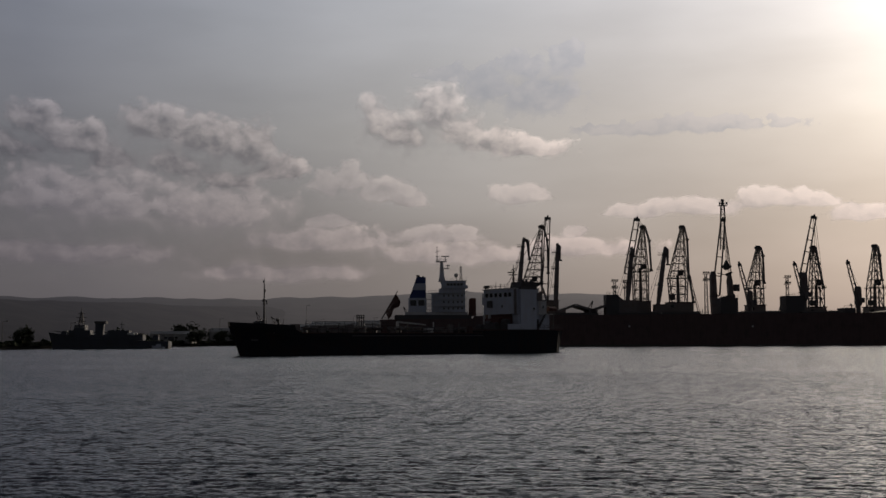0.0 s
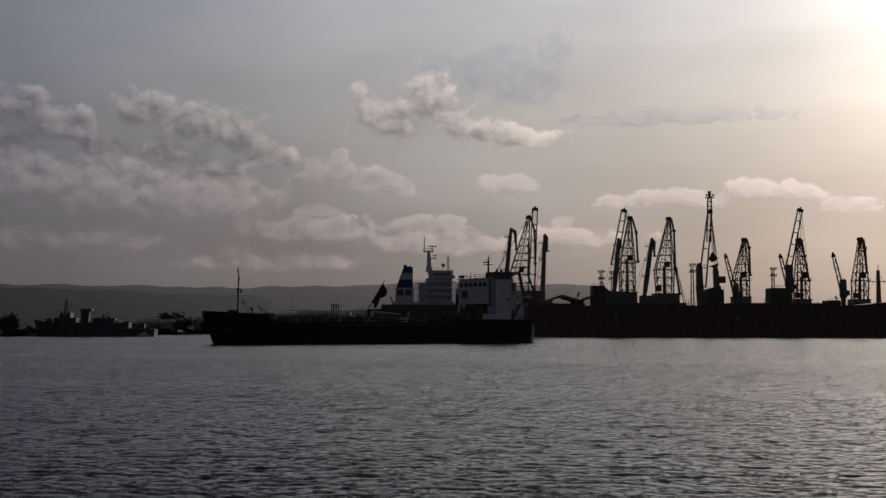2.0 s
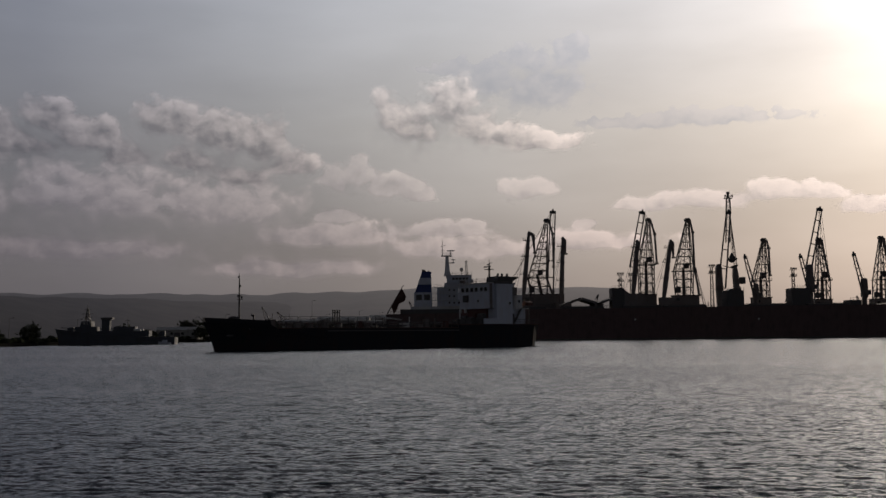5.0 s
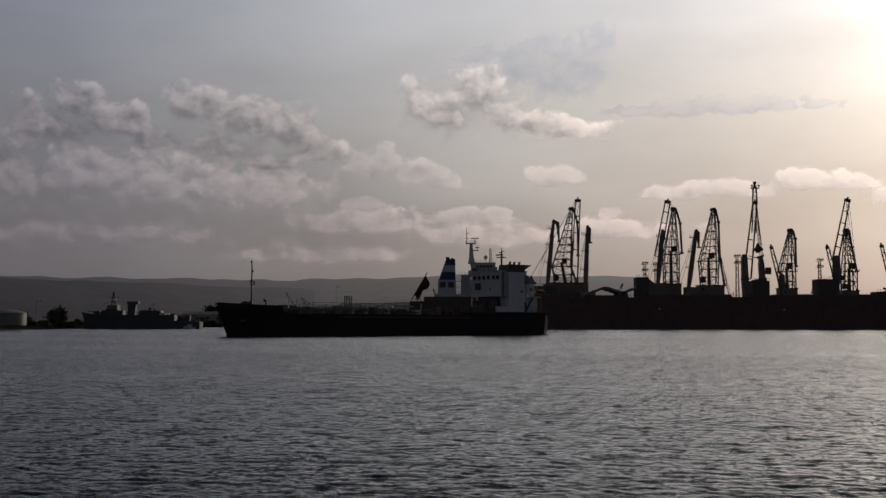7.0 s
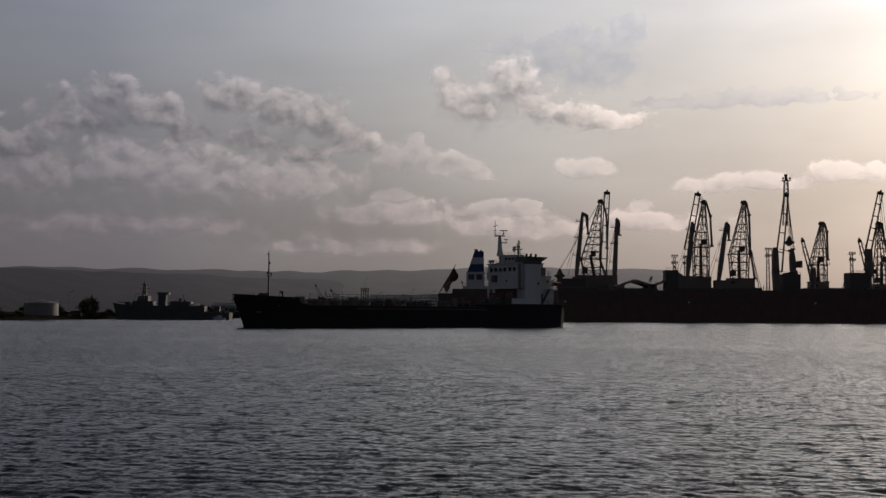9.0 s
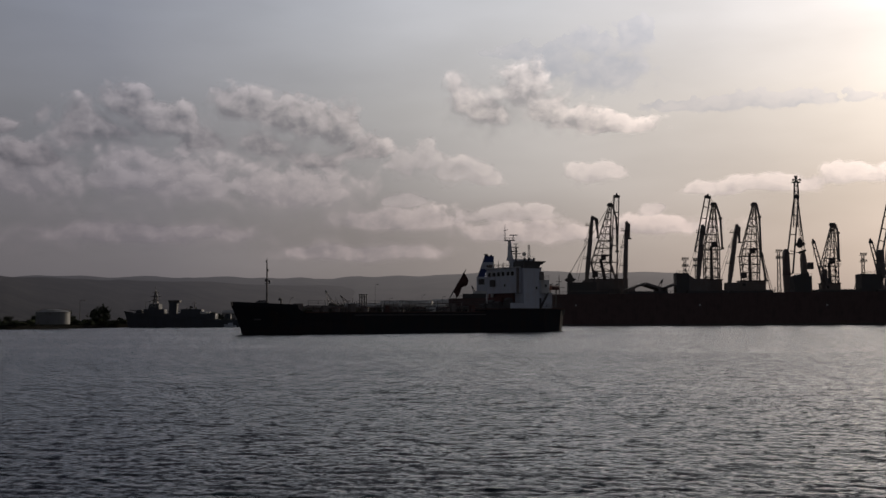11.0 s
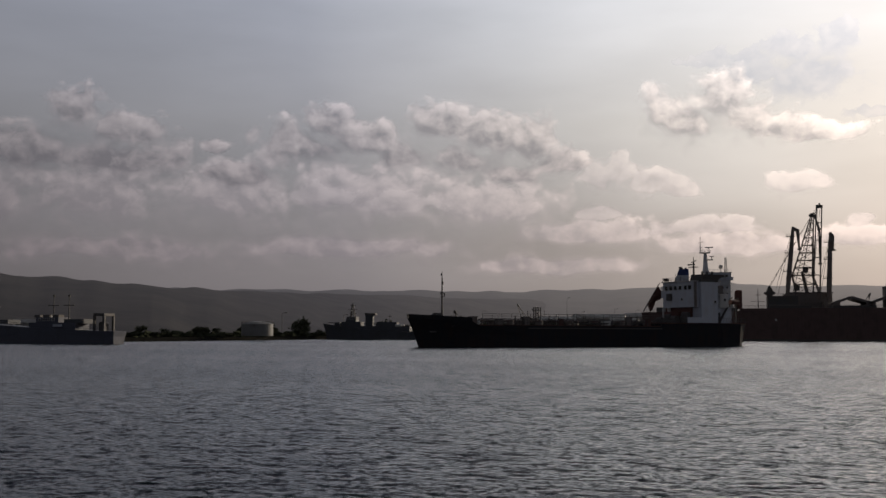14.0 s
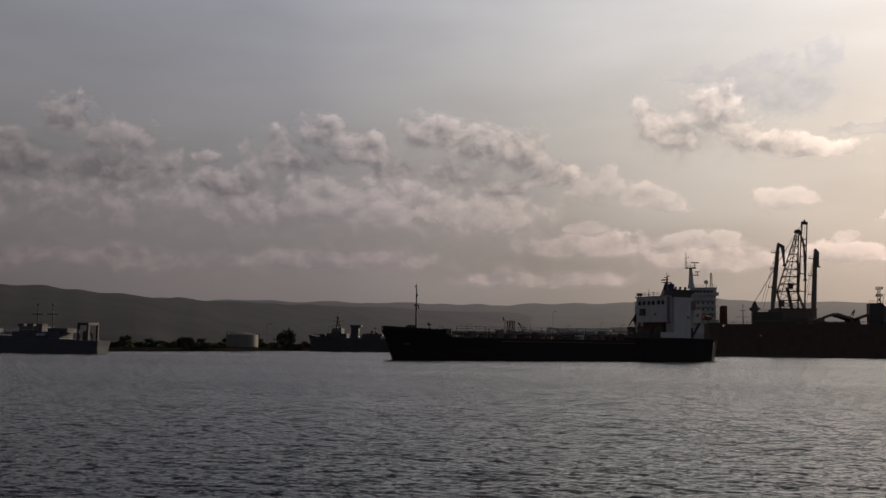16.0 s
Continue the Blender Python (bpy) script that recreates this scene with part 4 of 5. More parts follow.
def lattice_crane(x, y, apex, knee, foot, house, label, jib=None, cable=True, back=None):
    """Level-luffing crane: portal, machinery house, lattice tower that narrows to its apex, and a jib folded up.
    apex (dx, z); knee (dx0, dx1, z); foot (dx0, dx1, z); house (dx0, dx1, z0, z1)."""
    c = thing("harbour_crane", x, y, 2.6, 0, label, "crane", "harbour cranes")
    g = 2.6
    portal(c, house[0] + 0.5, house[1] - 0.5, 0, house[2] - g - 1.4)
    h = part("machinery_house", box(B(), house[0], house[1], 1.5, 8.5, house[2] - g, house[3] - g), STEEL, c)
    part("roof", box(B(), house[0] - 0.3, house[1] + 0.3, 1.2, 8.8, house[3] - g, house[3] - g + 0.3), STEEL_DARK, h)
    part("window", box(B(), house[0] + 0.8, house[0] + 2.2, 1.44, 1.5, house[3] - g - 2.0, house[3] - g - 0.9), GLASS, h)
    part("gallery", rail(B(), [(house[0], 1.3, house[2] - g + 0.1), (house[1], 1.3, house[2] - g + 0.1)], 1.1, 1.3, 0.09), STEEL_DARK, h)
    n = max(2, round((knee[2] - foot[2]) / 3.4))
    tw = part("tower", lattice(B(), (foot[0], foot[1], 2.5, 7.5, foot[2] - g), (knee[0], knee[1], 2.5, 7.5, knee[2] - g), n, 0.28), STEEL, c)
    part("gallery", rail(box(B(), knee[0] - 0.8, knee[1] + 0.8, 2, 8, knee[2] - g - 0.1, knee[2] - g + 0.1), [(knee[0] - 0.8, 2, knee[2] - g), (knee[1] + 0.8, 2, knee[2] - g)], 1.0, 1.3, 0.1), STEEL_DARK, tw)
    top = (apex[0] - 0.5, apex[0] + 0.5, 4.4, 5.6, apex[1] - g)
    n = max(3, round((apex[1] - knee[2]) / 3.2))
    part("upper_tower", lattice(B(), (knee[0], knee[1], 2.5, 7.5, knee[2] - g), top, n, 0.24), STEEL, c)
    part("apex", box(bar(B(), (apex[0] - 1.3, 5, apex[1] - g), (apex[0] + 1.3, 5, apex[1] - g), 0.9), apex[0] - 0.9, apex[0] + 0.9, 4.2, 5.8, apex[1] - g, apex[1] - g + 0.9), STEEL_DARK, c)
    mid = ((knee[0] + knee[1]) / 2, (foot[0] + foot[1]) / 2)
    part("slewing_column", bar(B(), (mid[1], 5, foot[2] - g - 1), (mid[0], 5, knee[2] - g + 1.5), 1.5, 1.1, 10), STEEL, c)
    part("counterweight", box(B(), mid[0] + 0.2, mid[0] + 2.2, 3.6, 6.4, knee[2] - g + 1.2, knee[2] - g + 3.4), STEEL_DARK, c)
    part("cab", box(B(), foot[0] - 1.0, foot[0] + 1.2, 1.6, 3.4, foot[2] - g + 1.0, foot[2] - g + 3.2), STEEL_DARK, c)
    stay = B()
    bar(stay, (mid[0], 5, knee[2] - g), (apex[0], 5, apex[1] - g), 0.32)
    bar(stay, (knee[0], 5, foot[2] - g), (apex[0], 5, apex[1] - g), 0.22)
    bar(stay, (knee[1], 3.5, foot[2] - g), (apex[0] - 0.4, 5, knee[2] * 0.4 + apex[1] * 0.6 - g), 0.22)
    part("stay", stay, STEEL, c)
    part("ladder", rail(B(), [(mid[0] + 0.9, 4, foot[2] - g), (mid[0] + 1.5, 4, foot[2] - g)], knee[2] - foot[2], 0.6, 0.1), STEEL_DARK, c)
    if back:
        # the solid rear boom: apex, elbow, hanging end
        pts = [Vector((apex[0] + 0.6, 3, apex[1] - g))] + [Vector((dx, 3, z - g)) for dx, z in back]
        b = B()
        for p, q in zip(pts, pts[1:]):
            bar(b, p, q, 0.75)
        for p in pts[1:]:
            bar(b, p - Vector((0.7, 0, 0)), p + Vector((0.7, 0, 0)), 0.8)
        part("counter_boom", b, STEEL, c)
    if jib:
        a, b = Vector((jib[0], 2.4, jib[1] - g)), Vector((jib[2], 2.4, jib[3] - g))
        ladder_jib(c, a, b, jib[4], jib[5], 5, 0.6)
        for s in (-0.4, 0.4):
            part("cable", bar(B(), b + Vector((s, 0, 0)), Vector((apex[0] + s, 4, apex[1] - g)), 0.12), STEEL_DARK, c)
            part("cable", bar(B(), b + Vector((s, 0, 0)), Vector((knee[1] + s, 4, knee[2] - g)), 0.12), STEEL_DARK, c)
    return c


def slender_crane(x, y):
    """The tallest crane: a wide ladder jib almost upright, a narrow head mast with lamps, ropes fanning down to its rear column."""
    c = thing("harbour_crane", x, y, 2.6, 0, "tallest harbour crane with a ladder jib and hanging cables", "crane", "harbour cranes")
    g = 2.6
    portal(c, -3.4, 3.0, 0, 8.8)
    h = part("machinery_house", box(B(), -4.2, 2.9, 1.5, 8.5, 12.7 - g, 19.4 - g), STEEL, c)
    part("roof", loft(B(), [[(a, 1.3, z), (b, 1.3, z), (b, 8.7, z), (a, 8.7, z)] for a, b, z in ((-4.3, 3.0, 19.4 - g), (-0.6, 2.9, 20.6 - g))]), STEEL_DARK, h)
    part("cab", box(B(), 2.9, 5.0, 2.0, 4.2, 22.6 - g, 25.4 - g), STEEL_DARK, c)
    part("rear_column", loft(B(), [[(a, 3.6, z - g), (b, 3.6, z - g), (b, 6.4, z - g), (a, 6.4, z - g)] for a, b, z in ((0.9, 3.0, 19.0), (0.6, 2.6, 27.0), (0.9, 2.0, 30.0))]), STEEL, c)
    part("sheave_head", bar(bar(B(), (0.0, 5, 29.6 - g), (2.8, 5, 30.6 - g), 1.0, 0.8), (-3.6, 5, 30.4 - g), (0.6, 5, 29.4 - g), 0.3), STEEL_DARK, c)
    front = part("front_column", loft(B(), [[(a, 2.6, z - g), (b, 2.6, z - g), (b, 5.6, z - g), (a, 5.6, z - g)] for a, b, z in ((-6.4, -3.6, 12.7), (-6.8, -4.2, 20.4), (-6.7, -4.6, 29.6), (-6.2, -5.0, 31.0))]), STEEL, c)
    part("gallery", rail(box(B(), -7.2, -3.6, 2.2, 6, 20.3 - g, 20.5 - g), [(-7.2, 2.2, 20.5 - g), (-3.6, 2.2, 20.5 - g)], 1.0, 1.2, 0.1), STEEL_DARK, front)
    ladder_jib(c, Vector((-4.9, 2.4, 21.0 - g)), Vector((-1.2, 2.4, 53.0 - g)), 3.1, 1.7, 4, 0.62)
    part("jib_lattice", lattice(B(), (-2.6, -0.9, 2.2, 3.4, 40.0 - g), (-1.9, -0.5, 2.2, 3.4, 53.0 - g), 4, 0.13), STEEL, c)
    top = part("head_mast", lattice(B(), (-2.1, -0.3, 2.0, 3.2, 53.0 - g), (-1.9, -0.5, 2.0, 3.2, 59.0 - g), 3, 0.17), STEEL, c)
    part("crown", rail(box(B(), -2.9, 0.6, 1.6, 3.6, 58.6 - g, 58.9 - g), [(-2.9, 1.6, 58.9 - g), (0.6, 1.6, 58.9 - g)], 1.0, 1.1, 0.1), STEEL_DARK, top, "lamp platform near the top")
    for s in (-2.6, 0.2):
        part("lamp", box(B(), s - 0.3, s + 0.3, 1.4, 1.9, 59.2 - g, 60.1 - g), STEEL_DARK, top)
    part("apex", bar(bar(B(), (-1.2, 2.6, 58.9 - g), (-1.2, 2.6, 61.0 - g), 1.1, 0.9, 8), (-1.8, 2.6, 61.0 - g), (-0.6, 2.6, 61.0 - g), 0.9), STEEL_DARK, top)
    for dx, z in ((1.0, 30.2), (1.7, 30.4), (2.4, 30.5), (2.7, 25.4)):
        part("cable", bar(B(), (-0.6, 2.6, 52.5 - g), (dx, 4.6, z - g), 0.14), STEEL_DARK, c)
    for dx in (1.2, 1.7):
        part("cable", bar(B(), (-0.9, 2.2, 58.6 - g), (dx, 4.4, 30.0 - g), 0.1), STEEL_DARK, c)
    return c


def boom_crane(x, y, foot, top, hook, label):
    """A slewing crane whose solid tapered boom stands almost upright, its beak folded down."""
    c = thing("harbour_crane", x, y, 2.6, 0, label, "crane", "solid-boom harbour cranes")
    g = 2.6
    portal(c, -3.2, 3.2, 0, 8.5, -3, 3)
    part("machinery_house", box(B(), -3.0, 3.4, -2.6, 2.6, 9.9, foot[1] - g + 0.6), STEEL, c)
    a, b = Vector((foot[0], 0, foot[1] - g)), Vector((top[0], 0, top[1] - g))
    d = (b - a).normalized()
    side = Vector((d.z, 0, -d.x))
    rings = []
    for f, w in ((0, 1.3), (0.25, 1.9), (0.7, 1.6), (0.97, 1.1), (1.0, 0.7)):
        p = a.lerp(b, f)
        rings.append([p - side * w / 2 + Vector((0, -0.8, 0)), p + side * w / 2 + Vector((0, -0.8, 0)), p + side * w / 2 + Vector((0, 0.8, 0)), p - side * w / 2 + Vector((0, 0.8, 0))])
    bo = part("boom", loft(B(), rings), STEEL, c)
    k = b + Vector((hook[0] * 0.75, 0, -1.6))
    e = Vector((top[0] + hook[0], 0, hook[1] - g))
    part("beak", bar(bar(B(), b + Vector((-0.4, 0, -0.2)), k, 1.0, 1.4), k + Vector((0, 0, 0.4)), e, 1.4, 0.6), STEEL, bo, "folded beak")
    part("sheave", bar(B(), e + Vector((-0.7, 0, 0)), e + Vector((0.9, 0, 0)), 0.6), STEEL_DARK, bo)
    for f in (0.35, 0.62, 0.86):
        p = a.lerp(b, f)
        part("platform", rail(box(B(), p.x - 2.4, p.x + 1.0, -1.2, 1.2, p.z - 0.08, p.z + 0.08), [(p.x - 2.4, -1.2, p.z), (p.x - 1.0, -1.2, p.z)], 0.9, 1.0, 0.09), STEEL_DARK, bo)
    part("cable", bar(bar(B(), b, a + Vector((-4.2, 0, 3)), 0.12), b, a + Vector((-3.4, 0, 1)), 0.12), STEEL_DARK, c)
    return c


def light_mast(x, y, top, label, heads=2):
    c = thing("light_mast", x, y, 2.6, 0, label, "light mast", "floodlight masts")
    part("mast", lattice(B(), (-1.0, 1.0, -1.0, 1.0, 0), (-0.5, 0.5, -0.5, 0.5, top - 2.6), 9, 0.14), STEEL, c)
    for k in range(heads):
        z = top - 2.6 - k * 3.4
        p = part("platform", rail(box(B(), -1.6, 1.6, -1.3, 1.3, z - 0.1, z + 0.1), [(-1.6, -1.3, z), (1.6, -1.3, z)], 1.2, 1.1, 0.12), STEEL, c)
        for s in (-1.2, 0, 1.2):
            part("floodlight", box(B(), s - 0.35, s + 0.35, -1.6, -1.2, z + 0.3, z + 1.0), STEEL_DARK, p)
    return c


def grab(crane, x, y, z, size, reach, label):
    """A clamshell grab that hangs from its crane by cables."""
    c = part("grab", loft(B(), [[(x - size * 0.45, y - 0.5, z), (x + size * 0.45, y - 0.5, z), (x + size * 0.45, y + 0.5, z), (x - size * 0.45, y + 0.5, z)], [(x - 0.3, y - 0.3, z + size * 0.7), (x + 0.3, y - 0.3, z + size * 0.7), (x + 0.3, y + 0.3, z + size * 0.7), (x - 0.3, y + 0.3, z + size * 0.7)]]), STEEL_DARK, crane, label)
    for s in (1, -1):
        part("jaw", loft(B(), [[(x + 0.05 * s, y - w, z - size), (x + size * 0.85 * s, y - w, z - size * 0.35), (x + size * 0.3 * s, y - w, z), (x + 0.05 * s, y - w, z - 0.1)] for w in (-size * 0.6, size * 0.6)]), STEEL_DARK, c)
    part("cable", bar(bar(B(), (x - 0.2, y, z + size * 0.6), reach, 0.1), (x + 0.2, y, z + size * 0.6), reach, 0.1), STEEL_DARK, c)
    return c


def far_crane(x, y, top, lean, label):
    """A small slewing crane deep in the port: two-legged jib on a cab."""
    c = thing("harbour_crane", x, y, 2.6 if x > -14 and y < 700 else 1.6, 0, label, "crane", "far harbour cranes")
    part("pedestal", lattice(B(), (-1.5, 1.5, -1.5, 1.5, 0), (-1, 1, -1, 1, 8), 3, 0.25), STEEL, c)
    part("cab", box(B(), -2, 2, -2, 2, 8, 11), STEEL_DARK, c)
    ladder_jib(c, Vector((-0.5, 0, 10)), Vector((lean, 0, top - 2.6)), 2.4, 0.7, 6, 0.35)
    part("stay", bar(bar(B(), (1.8, 0, 11), (lean, 0, top - 2.6), 0.2), (1.8, 0, 8), (2.4, 0, 15), 0.3), STEEL, c)
    return c

ship = tanker()
carrier = cargo_ship()
flag, flag_strips = ensign(pose(-18.2, 434.6, 20.7))

YC = 465.0
main_crane = lattice_crane(40.0, YC, (1.9, 50.2), (-6.3, 1.5, 26.0), (-5.0, 4.0, 18.8), (-8.2, 8.5, 13.5, 18.8), "tall lattice harbour crane with a ladder jib raised", jib=(2.7, 19.0, 4.4, 54.0, 2.6, 2.0), back=((4.2, 44.5), (4.4, 30.5)))
boom_crane(32.5, 462, (-1.4, 17.6), (1.3, 45.0), (2.2, 36.0), "harbour crane with a solid boom and folded beak")
boom_crane(47.3, 462, (-0.6, 14.6), (0.6, 42.6), (0.9, 35.5), "harbour crane with an upright solid boom")
lattice_crane(83.0, YC, (1.9, 50.0), (-2.5, 3.6, 31.0), (-2.2, 3.4, 15.7), (-7.5, 4.2, 12.8, 18.4), "lattice harbour crane with a ladder jib raised", jib=(-5.4, 30.0, -0.9, 53.4, 2.6, 2.0), back=((4.2, 44.0), (4.8, 31.5)))
boom_crane(77.6, 462, (-1.0, 18.1), (1.2, 41.0), (0.7, 37.0), "harbour crane with a solid leaning boom")
boom_crane(90.5, 462, (-1.3, 16.4), (2.2, 41.0), (0.9, 33.5), "harbour crane with a solid leaning boom")
lattice_crane(99.8, YC, (1.7, 49.8), (-4.3, 3.3, 28.2), (-3.6, 2.8, 18.0), (-5.2, 5.2, 12.8, 17.8), "lattice harbour crane folded upright", back=((3.4, 44.5), (3.8, 29.0), (5.6, 18.0)))
tall_crane = slender_crane(119.6, YC)
lattice_crane(131.8, YC, (1.7, 41.0), (-3.2, 3.0, 23.8), (-2.6, 3.0, 15.5), (-3.6, 3.4, 12.8, 16.6), "lattice harbour crane folded upright", back=((3.2, 37.5), (3.4, 26.0)))
lattice_crane(156.8, YC, (0.0, 41.0), (-1.6, 3.4, 23.8), (-1.8, 3.4, 15.4), (-3.6, 3.8, 12.8, 15.6), "lattice harbour crane with a long ladder jib", jib=(-5.4, 29.0, 0.1, 54.0, 2.4, 1.9), back=((1.6, 34.0), (3.4, 23.8)))
lattice_crane(182.0, YC, (1.0, 41.4), (-2.2, 3.2, 23.8), (-2.4, 3.0, 15.3), (-3.6, 3.6, 12.8, 15.6), "lattice harbour crane folded upright", back=((2.2, 37.5), (2.8, 27.0)))
grab(tall_crane, -1.4, -2, 31.0, 2.4, (-1.0, 2.4, 49.6), "closed dark clamshell grab")
grab(main_crane, -15.7, -4, 17.0, 2.8, (0.5, 3, 46.0), "open clamshell grab")
for x, y, top in ((136.0, 575, 36.0), (178.0, 575, 34.0), (88.0, 570, 32.0), (94.5, 575, 32.0)):
    light_mast(x, y, top, "lattice floodlight mast far back in the port")
for x, y, top, lean in ((128.0, 560, 34.0, -3.5), (169.5, 560, 22.0, 1.2), (110.0, 640, 24.0, 2.0), (116.0, 640, 22.0, -1.5), (72.0, 560, 21.0, 3.0), (6.0, 700, 22.0, -4.0), (-20.0, 720, 24.0, -5.0), (-113.0, 700, 21.0, -4.0), (-103.0, 705, 18.0, -5.0)):
    far_crane(x, y, top, lean, "small harbour crane far back in the haze")

# ---- the naval ships and the west shore ----


def patrol_ship(x, y, turn, label, mat, mast_h=14.8):
    """x to the bow."""
    s = thing("patrol_ship", x, y, 0, turn, label, "ship", "moored naval ships")
    st = ((-21.0, 3.4, 3.0, 2.6, -0.2), (-12, 3.9, 3.7, 2.8, 0), (0.0, 4.0, 3.8, 3.4, 0), (10.0, 3.6, 3.0, 4.4, 0.2), (17.0, 2.0, 1.2, 5.4, 0.8), (20.0, 0.3, 0.1, 6.0, 1.6))
    part("hull", loft(B(), hull_rings(st, -1.5)), mat, s)
    br = part("bridge", box(B(), 6.6, 14.0, -2.6, 2.6, 3.6, 6.6), mat, s)
    part("wheelhouse", loft(B(), [[(8.4, -2.3, z), (12.4 - k, -2.3, z), (12.4 - k, 2.3, z), (8.4, 2.3, z)] for k, z in ((0, 6.6), (0.5, 8.5))]), mat, br)
    window_row(br, [(xx, 2.3, 7.8) for xx in (9.2, 10.2, 11.2)], (0.7, 0.6), ("y", 1))
    part("deckhouse", box(B(), -12.0, 6.6, -2.5, 2.5, 3.0, 5.0), mat, s)
    part("after_deckhouse", box(B(), -7.0, 0.6, -2.0, 2.0, 5.0, 6.5), mat, s)
    m = part("mast", lattice(B(), (9.4, 11.0, -0.8, 0.8, 8.5), (10.1, 10.4, -0.2, 0.2, mast_h - 1.6), 5, 0.14), STEEL_DARK, s, "lattice mast with radars")
    part("pole", bar(B(), (10.25, 0, mast_h - 1.7), (10.25, 0, mast_h), 0.12), STEEL_DARK, m)
    for z, w in ((9.8, 1.6), (11.2, 2.0), (12.6, 1.3)):
        part("yard", bar(box(B(), 9.5, 11.2, -0.6, 0.6, z - 0.1, z + 0.1), (10.2 - w, 0, z), (10.2 + w, 0, z), 0.16), STEEL_DARK, m)
    f = part("funnel", loft(B(), [[(2.4 - k * 0.3, -1.3, z), (5.0, -1.3, z), (5.0, 1.3, z), (2.4 - k * 0.3, 1.3, z)] for k, z in ((0, 5.0), (1, 9.0))]), mat, s, "squat raked funnel")
    part("cap", box(B(), 1.2, 5.3, -1.5, 1.5, 9.0, 9.8), STEEL_DARK, f)
    part("after_mast", bar(bar(B(), (-4.0, 0, 6.5), (-4.0, 0, 9.6), 0.3, 0.12, 6), (-5, 0, 8.6), (-3, 0, 8.6), 0.12), STEEL_DARK, s)
    for xx in (16.2, -16.0):
        g = part("gun_mount", loft(B(), [[(xx - 1.2, -1.1, z), (xx + 1.3 - k, -1.1, z), (xx + 1.3 - k, 1.1, z), (xx - 1.2, 1.1, z)] for k, z in ((0, 3.0 if xx < 0 else 4.7), (0.8, 4.8 if xx < 0 else 6.4))]), mat, s)
        part("barrel", bar(B(), (xx + 0.6, 0, 4.3 if xx < 0 else 6.0), (xx + 3.4 * (1 if xx > 0 else -1), 0, 4.6 if xx < 0 else 6.4), 0.2), STEEL_DARK, g)
    for yy in (2.3, -2.3):
        part("raft", bar(B(), (-9, yy, 5.2), (-6.6, yy, 5.2), 0.9, 0.9, 10), CREAM, s)
    part("railing", rail(B(), [(-21, 3.3, 2.6), (-12, 3.8, 2.8), (0, 3.9, 3.4), (10, 3.5, 4.4), (17.5, 2, 5.4)], 0.9, 1.8, 0.05), mat, s)
    return s


def support_ship(x, y, turn, label, gantry):
    """A low pale naval auxiliary: long hull, low deckhouse, two pole masts with crosstrees, a gantry at its end."""
    s = thing("support_ship", x, y, 0, turn, label, "ship", "moored naval ships")
    st = ((0.0, 2.6, 2.0, 2.9, 0.5), (-1.5, 3.6, 3.2, 2.9, 0.2), (-8.0, 4.2, 4.0, 3.1, 0), (-24.0, 4.2, 4.0, 3.9, 0), (-36.0, 3.0, 2.2, 4.6, 0), (-42.0, 0.4, 0.2, 5.2, -1.2))
    part("hull", loft(B(), hull_rings(st, -1.5)), GREY_PALE, s)
    part("deckhouse", box(B(), -22.0, -9.5, -2.6, 2.6, 3.2, 4.8), GREY_PALE, s)
    up = part("upper_house", box(B(), -20.4, -14.4, -2.2, 2.2, 4.8, 6.0), GREY_PALE, s)
    part("shelter", box(B(), -12.8, -7.6, -2.3, 2.3, 4.6, 5.6), GREY, s, "dark shelter on the after deck")
    window_row(up, [(xx, -2.2, 5.5) for xx in (-19.4, -18.2, -17.0, -15.8)], (0.6, 0.5), ("y", -1))
    for xx in (-17.3, -13.2):
        m = part("mast", bar(B(), (xx, 0, 4.8), (xx, 0, 10.9), 0.34, 0.14, 8), STEEL_DARK, s, "dark pole mast")
        part("crosstree", bar(B(), (xx - 1.5, 0, 8.8), (xx + 1.5, 0, 8.8), 0.2), STEEL_DARK, m)
        part("lantern", bar(B(), (xx, 0, 10.7), (xx, 0, 11.2), 0.5, 0.5, 8), STEEL_DARK, m)
    for xx in (-21.0, -18.6, -16.0):
        part("locker", box(B(), xx - 0.8, xx + 0.8, -1.0, 1.0, 6.0, 6.6), STEEL_DARK, up)
    part("white_boat", loft(B(), [[(xx, -3.0 - w, 3.9), (xx, -3.0 + w, 3.9), (xx, -3.0 + w, 4.4), (xx, -3.0 - w, 4.4)] for xx, w in ((-15.2, 0.1), (-14.4, 0.5), (-13.4, 0.5), (-12.9, 0.3))]), WHITE, s)
    part("railing", rail(B(), [(-1.5, -3.5, 2.9), (-8, -4.1, 3.1), (-24, -4.1, 3.9), (-36, -2.9, 4.6)], 0.9, 1.8, 0.05), GREY_PALE, s)
    if gantry:
        g = part("stern_gantry", box(B(), -5.3, -2.4, -2.0, 2.0, 6.3, 6.9), STEEL_DARK, s, "dark stern gantry")
        for xx in (-5.1, -2.6):
            for yy in (-1.8, 1.8):
                part("post", bar(B(), (xx, yy, 2.9), (xx, yy, 6.4), 0.5), STEEL_DARK, g)
        part("winch", bar(box(B(), -4.6, -3.1, -0.9, 0.9, 2.9, 4.0), (-3.9, -1.0, 4.4), (-3.9, 1.0, 4.4), 1.3, 1.3, 10), STEEL_DARK, g)
    return s


patrol_ship(-118.6, 398, 183, "dark grey naval patrol ship moored by the shore", GREY)
support_ship(-129.2, 228, -4, "pale grey naval support ship with a stern gantry by the shore", True)
support_ship(-157.5, 241, -4, "pale grey naval ship moored behind another", False)


